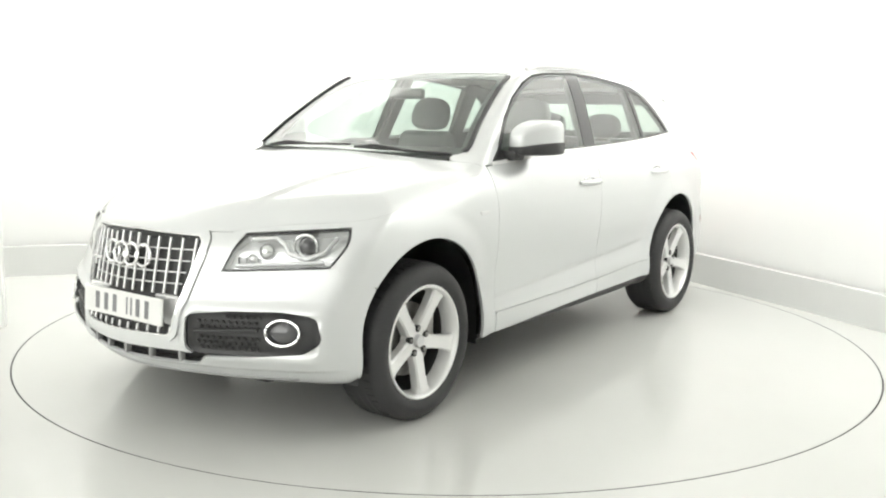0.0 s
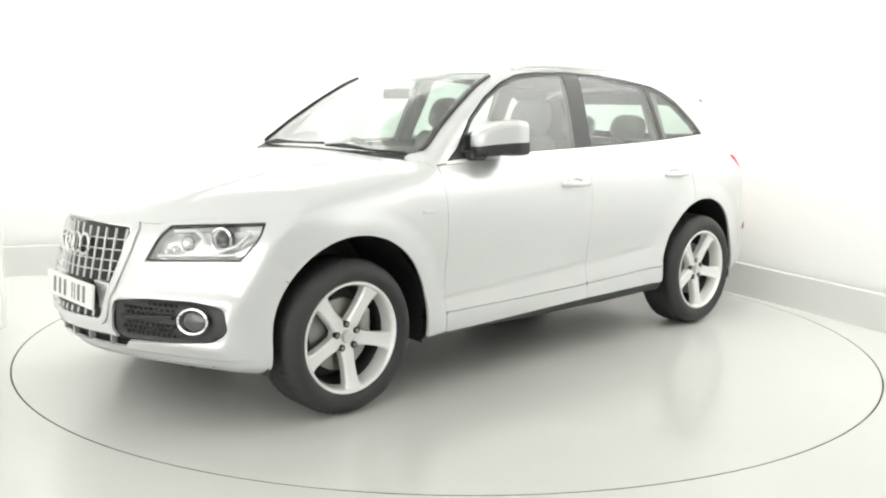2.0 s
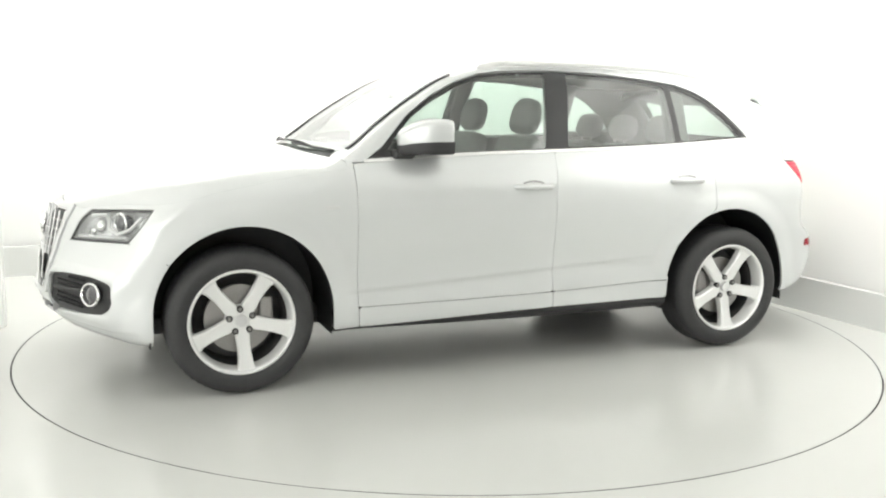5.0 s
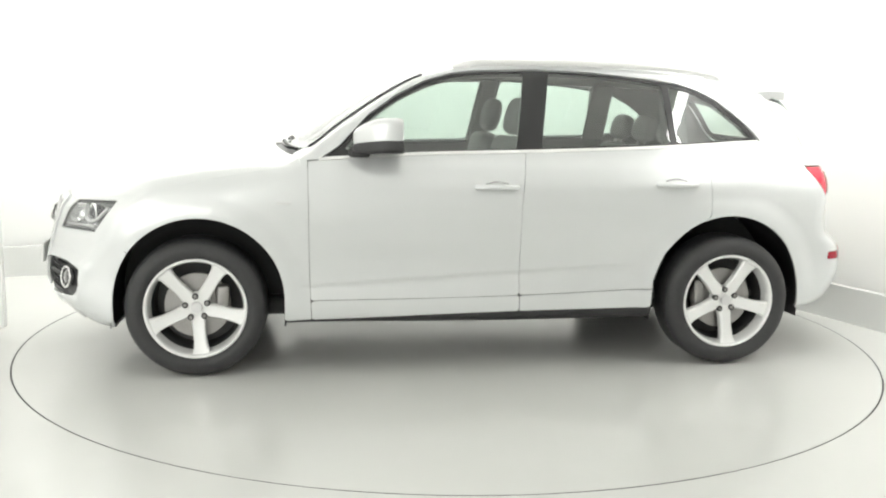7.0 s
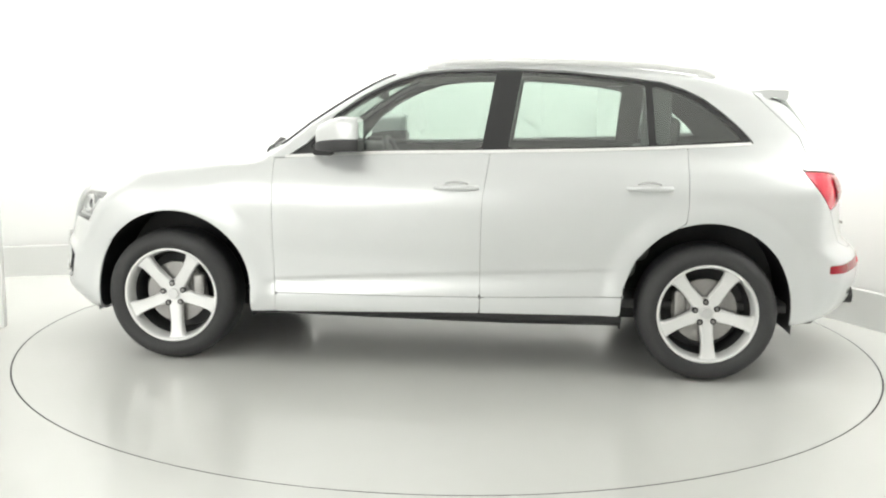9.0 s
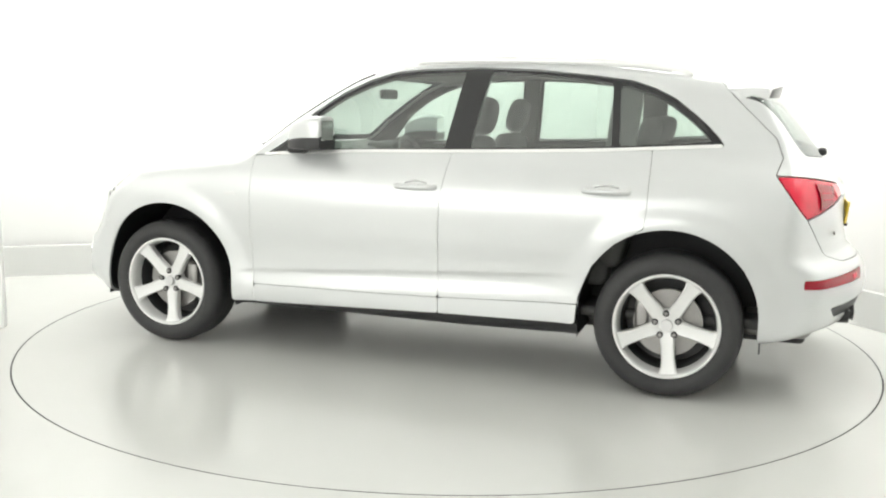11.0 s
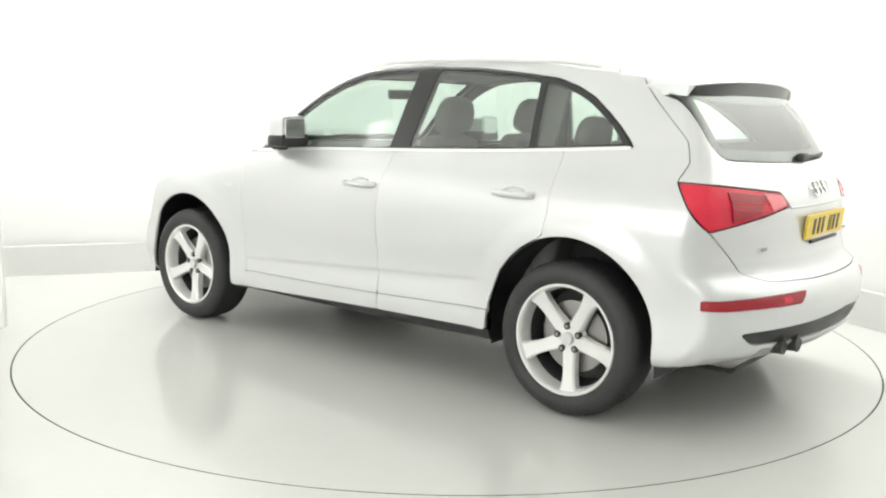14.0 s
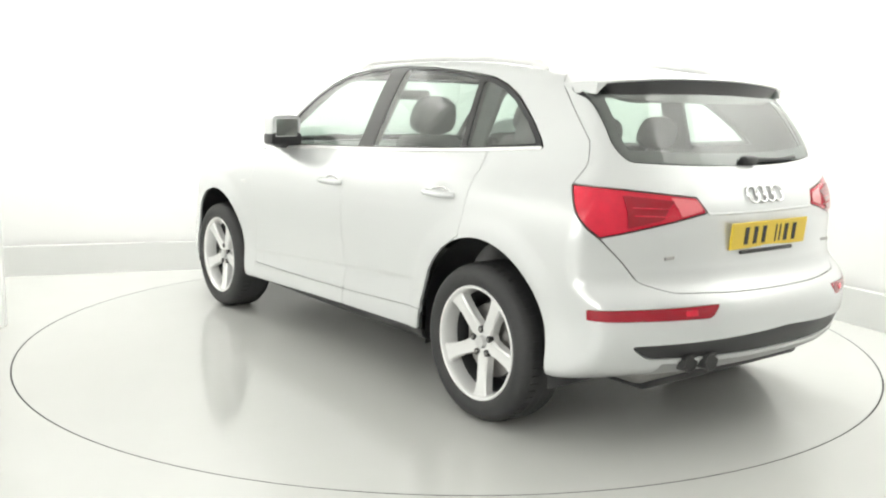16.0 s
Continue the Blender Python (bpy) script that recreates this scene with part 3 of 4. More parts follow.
        # the frame over the windows and the rear quarter
        sheet("rear_quarter", lambda x, y, z: np.maximum.reduce([lower(x, y, z), -D_BAND(x, z) + 0.004, -np.maximum(DOOR_R(x, z), z - BELT(x)), x - 0.92, -d_hood(x, y, z), -d_cowl(x, y, z), -d_screen(x, y, z),
                                                                 -d_tailgate(x, y, z), -d_rbumper(x, y, z) - GAP, 0.54 - s * y, -d_reflector(x, y, z), -d_diffuser(x, y, z), np.minimum(x + 0.95, BELT(x) - 0.004 - z)]) + GAP, PAINT, P, fine=1)
        sheet("belt_strip", lambda x, y, z: np.maximum.reduce([half(y), np.abs(z - BELT(x) + 0.001) - 0.0075, x - 0.79, -1.605 - x]), ALU, P, "thin bright aluminium strip under the windows", lift=0.004, fine=1)
        sheet("window_surround", lambda x, y, z: np.maximum.reduce([half(y), D_BAND(x, z) + 0.004, 0.008 - z + BELT(x), -np.minimum.reduce([pane(x, z) for pane in PANES])]), GLOSSBLACK, P, "gloss black window surround and pillars", lift=-0.003, depth=0.03, fine=1)
        for nm, pane in zip(("front_side_window", "rear_side_window", "quarter_window"), PANES):
            sheet(nm, lambda x, y, z: np.maximum(half(y), pane(x, z)), GLASS, P, "tinted side window", lift=-0.006, depth=0.003)
        sheet("sill", lambda x, y, z: np.maximum.reduce([half(y, 0.5), outside_arch(x, y, z), z - SILL_Z(x), 0.18 - z, np.abs(x + 0.0) - 1.02]) + 0.001, BLACK, P, "black plastic sill", lift=-0.016)
        hl = sheet("headlight", lambda x, y, z: np.maximum(d_headlamp(x, y, z), half(y, 0.2)) + 0.004, LAMPGLASS, P, "clear headlight with chrome reflectors", depth=0.004, fine=1)
        tl = sheet("tail_light", lambda x, y, z: np.maximum(d_taillamp(x, y, z), half(y, 0.2)) + 0.004, RED, P, "red tail light", lift=-0.002, fine=1)
        sheet("bumper_reflector", lambda x, y, z: np.maximum(d_reflector(x, y, z), half(y, 0.2)) + 0.002, DARKRED, P, "narrow dark red reflector", lift=0.002, fine=1)
        sheet("fog_grille", lambda x, y, z: np.maximum(d_fog(x, y, z), half(y, 0.2)) + 0.003, BLACK, P, "black fog lamp surround", lift=-0.02, fine=1)


PANES = [poly(rounded([(0.665, 1.150), (0.52, 1.31), (0.385, 1.405), (0.235, 1.480), (0.09, 1.527), (-0.06, 1.547), (-0.300, 1.559), (-0.236, 1.160), (0.34, 1.142)], 3, 0.02)),
         poly(rounded([(-0.372, 1.166), (-0.436, 1.562), (-0.68, 1.549), (-0.96, 1.517), (-1.068, 1.500), (-1.090, 1.192)], 3, 0.02)),
         poly(rounded([(-1.125, 1.195), (-1.105, 1.496), (-1.155, 1.487), (-1.262, 1.452), (-1.352, 1.405), (-1.44, 1.340), (-1.505, 1.285), (-1.562, 1.225)], 3, 0.02))]

shell()


def lathe(profile, n, axis="y"):
    """Ring surface from (radius, offset) pairs round the y axis."""
    bm = bmesh.new()
    rings = []
    for r, o in profile:
        rings.append([bm.verts.new((r * math.cos(2 * math.pi * i / n), o, r * math.sin(2 * math.pi * i / n))) for i in range(n)])
    for a, b in zip(rings, rings[1:]):
        for i in range(n):
            j = (i + 1) % n
            bm.faces.new((a[i], a[j], b[j], b[i]))
    return bm


TYRE_R = 0.353


def spoke_bm(angle):
    """One broad spoke from hub to rim, in the wheel's plane, with a raised face."""
    bm = bmesh.new()
    rows = [(0.040, 0.030, 0.000), (0.075, 0.033, 0.005), (0.11, 0.030, 0.010), (0.16, 0.030, 0.016), (0.205, 0.035, 0.023), (0.222, 0.042, 0.027), (0.233, 0.056, 0.029)]
    rings = []
    for r, w, o in rows:
        y = -0.028 + o
        rings.append([bm.verts.new(p) for p in ((r, y - 0.045, -w), (r, y - 0.008, -w), (r, y, -w * 0.78), (r, y - 0.003, 0), (r, y, w * 0.78), (r, y - 0.008, w), (r, y - 0.045, w))])
    for a, b in zip(rings, rings[1:]):
        for i in range(6):
            bm.faces.new((a[i], a[i + 1], b[i + 1], b[i]))
        bm.faces.new((a[6], a[0], b[0], b[6]))
    bm.faces.new(rings[0])
    bm.faces.new(rings[-1][::-1])
    bmesh.ops.rotate(bm, cent=(0, 0, 0), matrix=Matrix.Rotation(angle, 3, "Y"), verts=bm.verts)
    return bm


def cyl(r, y0, y1, n=20, cx=0.0, cz=0.0, r2=None):
    bm = bmesh.new()
    r2 = r if r2 is None else r2
    a = [bm.verts.new((cx + r * math.cos(2 * math.pi * i / n), y0, cz + r * math.sin(2 * math.pi * i / n))) for i in range(n)]
    b = [bm.verts.new((cx + r2 * math.cos(2 * math.pi * i / n), y1, cz + r2 * math.sin(2 * math.pi * i / n))) for i in range(n)]
    for i in range(n):
        bm.faces.new((a[i], a[(i + 1) % n], b[(i + 1) % n], b[i]))
    bm.faces.new(a)
    bm.faces.new(b[::-1])
    return bm


def widen(bm, k):
    bmesh.ops.scale(bm, vec=(k, 1, k), verts=bm.verts)
    return bm


def sipes():
    """Short cross cuts round the tyre's shoulders."""
    bm = bmesh.new()
    for i in range(60):
        for y0, y1, r in ((-0.018, -0.056, 0.3512), (-0.152, -0.19, 0.3508)):
            a = 2 * math.pi * i / 60
            box = bmesh.ops.create_cube(bm, size=1.0, matrix=Matrix.Rotation(a, 4, "Y") @ Matrix.Translation((r, (y0 + y1) / 2, 0)) @ Matrix.Rotation(0.10 if y0 > -0.1 else -0.10, 4, "Z") @ Matrix.Diagonal((0.004, abs(y1 - y0), 0.0035, 1)))
    return bm


def wheel(spin):
    """A wheel with its outer face towards +y, the face plane at y = 0."""
    tyre = part("wheel", lathe([(0.245, -0.012), (0.252, 0.010), (0.261, 0.019), (0.280, 0.028), (0.300, 0.030), (0.318, 0.022), (0.333, 0.012), (0.3405, 0.0), (0.3465, -0.012), (0.3505, -0.032),
                                (0.3525, -0.06), (0.3530, -0.104), (0.3525, -0.15), (0.3505, -0.178), (0.345, -0.198), (0.325, -0.222), (0.295, -0.235), (0.26, -0.232), (0.246, -0.215), (0.244, -0.1), (0.245, -0.012)], 96), RUBBER, CAR, "silver five-spoke alloy wheel with a black tyre", True)
    rim = part("rim", widen(lathe([(0.237, -0.006), (0.247, 0.006), (0.2485, 0.012), (0.245, 0.0165), (0.238, 0.0165), (0.233, 0.011), (0.229, -0.004), (0.225, -0.03), (0.221, -0.065)], 96), 1.025), ALLOY, tyre, "silver alloy rim", True)
    # darker metal paints the shade behind the spokes
    part("rim_barrel", widen(lathe([(0.2208, -0.066), (0.216, -0.08), (0.212, -0.10), (0.21, -0.19), (0.10, -0.195)], 64), 1.025), BARREL, rim, "inner barrel of the rim, coloured dark for its shade", True)
    for k in range(5):
        part("spoke", widen(spoke_bm(spin + 2 * math.pi * k / 5), 1.025), ALLOY, rim, "", True)
    part("hub", cyl(0.075, -0.07, -0.0315, 40, r2=0.068), ALLOY, rim, "", True)
    part("hub_cap", cyl(0.031, -0.04, -0.012, 28, r2=0.027), SATIN, rim, "grey hub cap", True)
    for k in range(5):
        a = spin + math.pi / 5 + 2 * math.pi * k / 5
        part("bolt_socket", cyl(0.0155, -0.04, -0.0215, 14, 0.057 * math.cos(a), -0.057 * math.sin(a)), BLACK, rim, "dark bolt socket", True)
        part("wheel_bolt", cyl(0.0085, -0.045, -0.0175, 12, 0.057 * math.cos(a), -0.057 * math.sin(a)), STEEL, rim, "steel wheel bolt", True)
    part("tread_cut", sipes(), INK, tyre, "cross cuts of the tread")["kind"] = "stuff"
    for i in range(3):          # circumferential tread grooves
        part("tread_groove", lathe([(0.3534, -0.062 - 0.042 * i), (0.3534, -0.070 - 0.042 * i)], 96), INK, tyre)
    return tyre


def wheels():
    for cx, yy in ((1.4035, 0.888), (-1.4035, 0.905)):
        for s in (1, -1):
            w = wheel(radians(95))
            at = pose(cx, s * yy, TYRE_R, 0, 0, 0 if s > 0 else 180)
            w.matrix_local = at
            # disc and caliper behind the spokes, fixed to the car
            d = part("brake_disc", lathe([(0.06, -0.085), (0.165, -0.085), (0.165, -0.11), (0.06, -0.11), (0.06, -0.085)], 48), STEEL, CAR, "grey steel brake disc")
            d.matrix_local = at.copy()
            lin = part("wheel_arch_liner", arch_liner_bm(), BLACK, CAR, "black wheel arch liner", True)
            lin.matrix_local = pose(cx - 0.0 + (-0.012 if cx > 0 else 0.004), s * 0.86, 0.39, 0, 0, 0 if s > 0 else 180)


def arch_liner_bm():
    bm = bmesh.new()
    n, rows = 36, []
    for r, o in ((0.425, 0.015), (0.432, 0.0), (0.432, -0.40), (0.10, -0.42)):
        row = [bm.verts.new((r, o, -0.14 if r > 0.2 else 0.0))]
        for i in range(n + 1):
            a = math.pi * i / n
            row.append(bm.verts.new((r * math.cos(a), o, r * math.sin(a))))
        row.append(bm.verts.new((-r, o, -0.14 if r > 0.2 else 0.0)))
        rows.append(row)
    for a, b in zip(rows, rows[1:]):
        for i in range(len(a) - 1):
            bm.faces.new((a[i], a[i + 1], b[i + 1], b[i]))
    return bm


wheels()

# ---- fittings of the car ----


def rbox(cx, cy, cz, sx, sy, sz, r=0.01, seg=3, bm=None, taper=None):
    """A box with rounded edges; taper(v) may reshape it first."""
    own = bmesh.new()
    bmesh.ops.create_cube(own, size=1.0, matrix=Matrix.Translation((cx, cy, cz)) @ Matrix.Diagonal((sx, sy, sz, 1)))
    if taper:
        for v in own.verts:
            v.co = taper(v.co)
    bmesh.ops.bevel(own, geom=list(own.edges), offset=min(r, 0.49 * min(sx, sy, sz)), segments=seg, affect="EDGES", profile=0.5)
    if bm is None:
        return own
    me = bpy.data.meshes.new("tmp")
    own.to_mesh(me)
    own.free()
    bm.from_mesh(me)
    bpy.data.meshes.remove(me)
    return bm


def tube(path, r, n=10, flat=1.0, closed=False):
    """A tube along a path of points; flat squeezes it across its second axis."""
    bm = bmesh.new()
    P = [Vector(p) for p in path]
    rings = []
    m = len(P)
    for i, p in enumerate(P):
        if closed:
            d = (P[(i + 1) % m] - P[i - 1]).normalized()
        else:
            d = (P[min(i + 1, m - 1)] - P[max(i - 1, 0)]).normalized()
        a = Vector((0, 0, 1)) if abs(d.z) < 0.9 else Vector((0, 1, 0))
        u = d.cross(a).normalized()
        v = u.cross(d).normalized()
        rings.append([bm.verts.new(p + u * r * math.cos(2 * math.pi * k / n) + v * r * flat * math.sin(2 * math.pi * k / n)) for k in range(n)])
    pairs = list(zip(rings, rings[1:])) + ([(rings[-1], rings[0])] if closed else [])
    for a, b in pairs:
        for k in range(n):
            bm.faces.new((a[k], a[(k + 1) % n], b[(k + 1) % n], b[k]))
    if not closed:
        bm.faces.new(rings[0])
        bm.faces.new(rings[-1][::-1])
    return bm


def skin_x(y, z, front=True):
    """Where the skin lies along x at the given y and z."""
    xs = np.linspace(2.5, 1.2, 900) if front else np.linspace(-2.5, -1.2, 900)
    f = body_field(xs, np.full_like(xs, y), np.full_like(xs, z))
    return float(xs[np.argmax(f < 0)])


def skin_y(x, z):
    ys = np.linspace(1.1, 0.3, 900)
    f = body_field(np.full_like(ys, x), ys, np.full_like(ys, z))
    return float(ys[np.argmax(f < 0)])


def skin_z(x, y):
    zs = np.linspace(1.8, 0.6, 900)
    f = body_field(np.full_like(zs, x), np.full_like(zs, y), zs)
    return float(zs[np.argmax(f < 0)])


def ring_shape(cx, cy, cz, r, thick, nx=Vector((1, 0, 0)), n=32, squash=1.0):
    a = Vector((0, 1, 0)) if abs(nx.y) < 0.9 else Vector((0, 0, 1))
    u = nx.cross(Vector((0, 0, 1))).normalized()
    v = u.cross(nx).normalized()
    return tube([Vector((cx, cy, cz)) + u * r * math.cos(2 * math.pi * i / n) + v * r * squash * math.sin(2 * math.pi * i / n) for i in range(n)], thick, 8, 1.0, True)


def grille():
    g = sheet("grille", lambda x, y, z: d_grille(x, y, z) + 0.028, INK, CAR, "black grille with silver bars and a broad white frame", lift=-0.030, depth=0.01, fine=1)
    sheet("grille_frame", lambda x, y, z: np.maximum(d_grille(x, y, z) + 0.002, -d_grille(x, y, z) - 0.026), PAINT, g, "white grille frame", lift=0.010, depth=0.05, fine=2)
    sheet("frame_edge", lambda x, y, z: np.maximum(d_grille(x, y, z) + 0.026, -d_grille(x, y, z) - 0.031), CHROME, g, "thin chrome inner edge", lift=0.012, depth=0.04, fine=3)
    # vertical bars above the plate, short ones below it
    for i in range(-6, 7):
        for z0, z1 in ((0.612, 0.845), (0.458, 0.482)):
            y = i * 0.0525
            zs = [z0 + (z1 - z0) * k / 24 for k in range(25)]
            zs = [z for z in zs if float(GR_OUT(np.array([y]), np.array([z]))[0]) < -0.030]
            if len(zs) > 1:
                part("bar", tube([(skin_x(y, 0.50) + (skin_x(y, 0.80) - skin_x(y, 0.50)) * (z - 0.50) / 0.30 - 0.006, y, z) for z in (zs[0], zs[-1])], 0.0055, 8), SATIN, g, "", True)
    for z in (0.655, 0.700, 0.745, 0.790):
        w = 0.345 - (0.80 - z) * 0.2
        part("cross_bar", tube([(skin_x(y, z) - 0.009, y, z) for y in np.linspace(-w + 0.03, w - 0.03, 21)], 0.0030, 8), SATIN, g, "", True)
    # plate holder
    part("plate_holder", rbox(skin_x(0.0, 0.545) - 0.033, 0, 0.545, 0.03, 0.585, 0.125, 0.01, 3, None, lambda c: Vector((c.x - 0.30 * abs(c.y) ** 1.6, c.y, c.z))), LAMPGREY, g, "silver grey plate holder")
    # four plain interlocked rings
    for k in range(4):
        y = (k - 1.5) * 0.066 + 0.006
        part("emblem_ring", ring_shape(skin_x(y, 0.757) + 0.004, y, 0.757, 0.044, 0.0070, Vector((1, 0, 0.15)).normalized()), CHROME, g, "chrome emblem ring", True)
    part("small_badge", rbox(skin_x(-0.25, 0.715) + 0.006, -0.245, 0.712, 0.008, 0.06, 0.014, 0.003), CHROME, g, "small chrome badge")
    number_plate("front_number_plate", skin_x(0, 0.545) - 0.014, 0.545, 1, WHITEPLATE, g)


def number_plate(name, x, z, facing, mat, parent):
    p = part(name, rbox(0, 0, 0, 0.012, 0.52, 0.111, 0.005, 2), mat, parent, ("white" if facing > 0 else "yellow") + " number plate with plain black bars")
    p.matrix_local = pose(x, 0, z, 0, -6 if facing < 0 else -4, 0)
    widths = [0.046, 0.046, 0.016, 0.016, 0.0, 0.046, 0.046, 0.050]
    y = 0.190
    for w in widths:
        if w == 0:
            y -= 0.040
            continue
        # front bars use the ink with overexposure painted in
        b = part("plate_bar", rbox(0, 0, 0, 0.003, w * 0.55, 0.072, 0.001, 1), WASHEDINK if facing > 0 else INK, p)
        b.matrix_local = pose(0.0065 * facing, (y - w / 2) * facing, 0)
        y -= w + 0.012
    return p


def headlight_inside(s):
    """Housing, reflectors and light strips behind the clear cover."""
    f = lambda x, y, z: np.maximum(d_headlamp(x, y, z), 0.2 - s * y)
    h = sheet("headlight_housing", lambda x, y, z: f(x, y, z) + 0.002, LAMPGREY, CAR, "silver grey headlight housing", lift=-0.05, depth=0.01, fine=1)
    sheet("headlight_rim", lambda x, y, z: np.maximum(f(x, y, z), -f(x, y, z) - 0.0065), GLOSSBLACK, h, "dark headlight rim", lift=-0.003, depth=0.012, fine=2)
    sheet("housing_wall", lambda x, y, z: np.maximum(f(x, y, z) + 0.0015, -f(x, y, z) - 0.006), LAMPGREY, h, "silver grey side wall of the lamp", lift=-0.012, depth=0.045, fine=2)
    yc, zc = 0.685, 0.812
    xc = skin_x(yc, zc) - 0.045
    n = Vector((0.85, 0.45 * s, 0)).normalized()
    part("projector_ring", ring_shape(xc + 0.02, s * yc, zc, 0.047, 0.006, n), CHROME, h, "chrome lamp ring", True)
    lens = bmesh.new()
    bmesh.ops.create_uvsphere(lens, u_segments=24, v_segments=14, radius=0.042, matrix=Matrix.Translation((xc, s * yc, zc)))
    part("projector_lens", lens, DARKLENS, h, "glassy projector lens", True)
    for yy, zz, r in ((0.545, 0.785, 0.034), (0.50, 0.755, 0.022)):
        bmr = bmesh.new()
        bmesh.ops.create_uvsphere(bmr, u_segments=20, v_segments=10, radius=r, matrix=Matrix.Translation((skin_x(yy, zz) - 0.06, s * yy, zz)))
        part("reflector_bowl", bmr, CHROME, h, "silver reflector bowl", True)
    strip = [(0.50, 0.835), (0.58, 0.842), (0.62, 0.82), (0.64, 0.785), (0.70, 0.765), (0.755, 0.79), (0.775, 0.845)]
    part("light_strip", tube([(skin_x(a, b) - 0.02, s * a, b) for a, b in strip], 0.009, 8), SATIN, h, "pale curved light strip", True)
    part("lower_trim", tube([(skin_x(a, 0.733 + (a - 0.44) * 0.06) - 0.018, s * a, 0.733 + (a - 0.44) * 0.06) for a in np.linspace(0.47, 0.76, 12)], 0.008, 8), SATIN, h, "silver lower trim", True)
    for k in range(3):
        a = 0.475 + 0.028 * k
        part("lamp_rib", rbox(skin_x(a, 0.75) - 0.03, s * a, 0.752, 0.008, 0.018, 0.03, 0.003), CHROME, h)


def fog_lamp(s):
    x, y, z = skin_x(0.694, 0.488), 0.694, 0.488
    g = skin_normals(np.array([[x, s * y, z]]))[0]
    n = Vector((float(g[0]), float(g[1]), float(g[2])))
    base = part("fog_lamp", ring_shape(x + 0.004, s * (y + 0.003), z, 0.068, 0.0062, n, 40, 0.74), CHROME, CAR, "round fog lamp in a chrome ring", True)
    lens = bmesh.new()
    bmesh.ops.create_uvsphere(lens, u_segments=24, v_segments=12, radius=0.06)
    bmesh.ops.transform(lens, matrix=Matrix.Translation((x - 0.012, s * y, z)) @ n.to_track_quat("Z", "Y").to_matrix().to_4x4() @ Matrix.Diagonal((1, 0.78, 0.35, 1)), verts=lens.verts)
    part("fog_lens", lens, DARKLENS, base, "glassy fog lamp lens", True)
    # slats and mesh of the dark insert
    rows = []
    for a in np.arange(0.372, 0.60, 0.024):
        for k, b in enumerate(np.arange(0.392, 0.55, 0.021)):
            yy = a + 0.012 * (k % 2)
            if float(FOG(np.array([yy]), np.array([b]))[0]) < -0.022 and abs(b - 0.474) > 0.013:
                rows.append((yy, b))
    mesh_bm = bmesh.new()
    for yy, b in rows:
        rbox(skin_x(yy, b) - 0.014, s * yy, b, 0.010, 0.017, 0.014, 0.004, 1, mesh_bm)
    m = part("grille_mesh", mesh_bm, GLOSSBLACK, CAR, "fine black honeycomb mesh")
    m["kind"] = "stuff"
    part("insert_slat", tube([(skin_x(a, 0.476 + (a - 0.35) * 0.07) - 0.010, s * a, 0.476 + (a - 0.35) * 0.07) for a in np.linspace(0.36, 0.60, 9)], 0.008, 8), BLACK, CAR, "black slat across the fog lamp insert", True)


def tail_details(s):
    f = lambda x, y, z: np.maximum(d_taillamp(x, y, z), 0.2 - s * y)
    t = sheet("tail_light_core", lambda x, y, z: np.maximum.reduce([f(x, y, z) + 0.018, 0.50 - s * y, s * y - 0.70, -x - 2.115 + 0.0 * z, z - (1.005 + (s * y - 0.396) * 0.12)]), DARKRED, CAR, "darker red tail light core", lift=0.007, depth=0.004)
    for k in range(2):
        zz = 0.957 + 0.030 * k
        pts = [(skin_x(a, zz + (a - 0.45) * 0.05, False) - 0.010, s * a, zz + (a - 0.45) * 0.05) for a in np.linspace(0.50, 0.68, 7)]
        part("lamp_line", tube(pts, 0.0028, 6), RED, t, "", True)
    sheet("indicator_segment", lambda x, y, z: np.maximum.reduce([f(x, y, z) + 0.012, s * y - 0.50 - (z - 1.0) * 0.4, 0.385 - s * y]), PINKRED, t, "pale red indicator segment", lift=0.004, depth=0.003, fine=1)
    r = lambda x, y, z: np.maximum(d_reflector(x, y, z), 0.2 - s * y)
    sheet("reversing_lens", lambda x, y, z: np.maximum.reduce([r(x, y, z) + 0.014, np.abs(s * y - 0.52) - 0.024]), RED, CAR, "brighter lens in the bumper reflector", lift=0.005, depth=0.003, fine=1)


def mirror_form(s, z0, z1, grow, power):
    """Boxy rounded form between two heights, flat towards the rear and slimmer towards its front."""
    bm = bmesh.new()
    bmesh.ops.create_uvsphere(bm, u_segments=48, v_segments=28, radius=1.0)
    for v in bm.verts:
        c = [math.copysign(abs(k) ** power, k) for k in v.co]
        fore = max(c[0], 0.0)
        z = z0 + (z1 - z0) * (c[2] + 1) / 2 * (1 - 0.38 * fore ** 1.4)
        x = 0.470 + (c[0] * 0.148 if c[0] > 0 else max(c[0] * 0.12, -0.092)) * grow
        v.co = (x, s * (0.905 - 0.055 * fore + c[1] * 0.096 * grow * (1.0 - 0.50 * fore ** 1.3)), z)
    return bm


def mirror(s):
    m = part("door_mirror", mirror_form(s, 1.160, 1.312, 1.0, 0.42), PAINT, CAR, "white door mirror with a black base", True)
    part("mirror_base", mirror_form(s, 1.136, 1.212, 1.03, 0.38), BLACK, m, "black mirror underside", True)
    part("mirror_foot", rbox(0.585, s * 0.812, 1.135, 0.11, 0.10, 0.05, 0.018, 4), BLACK, m, "black mirror foot", True)
    part("mirror_glass", rbox(0.3765, s * 0.905, 1.238, 0.006, 0.140, 0.104, 0.003, 2), CHROME, m, "mirror glass")
    return m


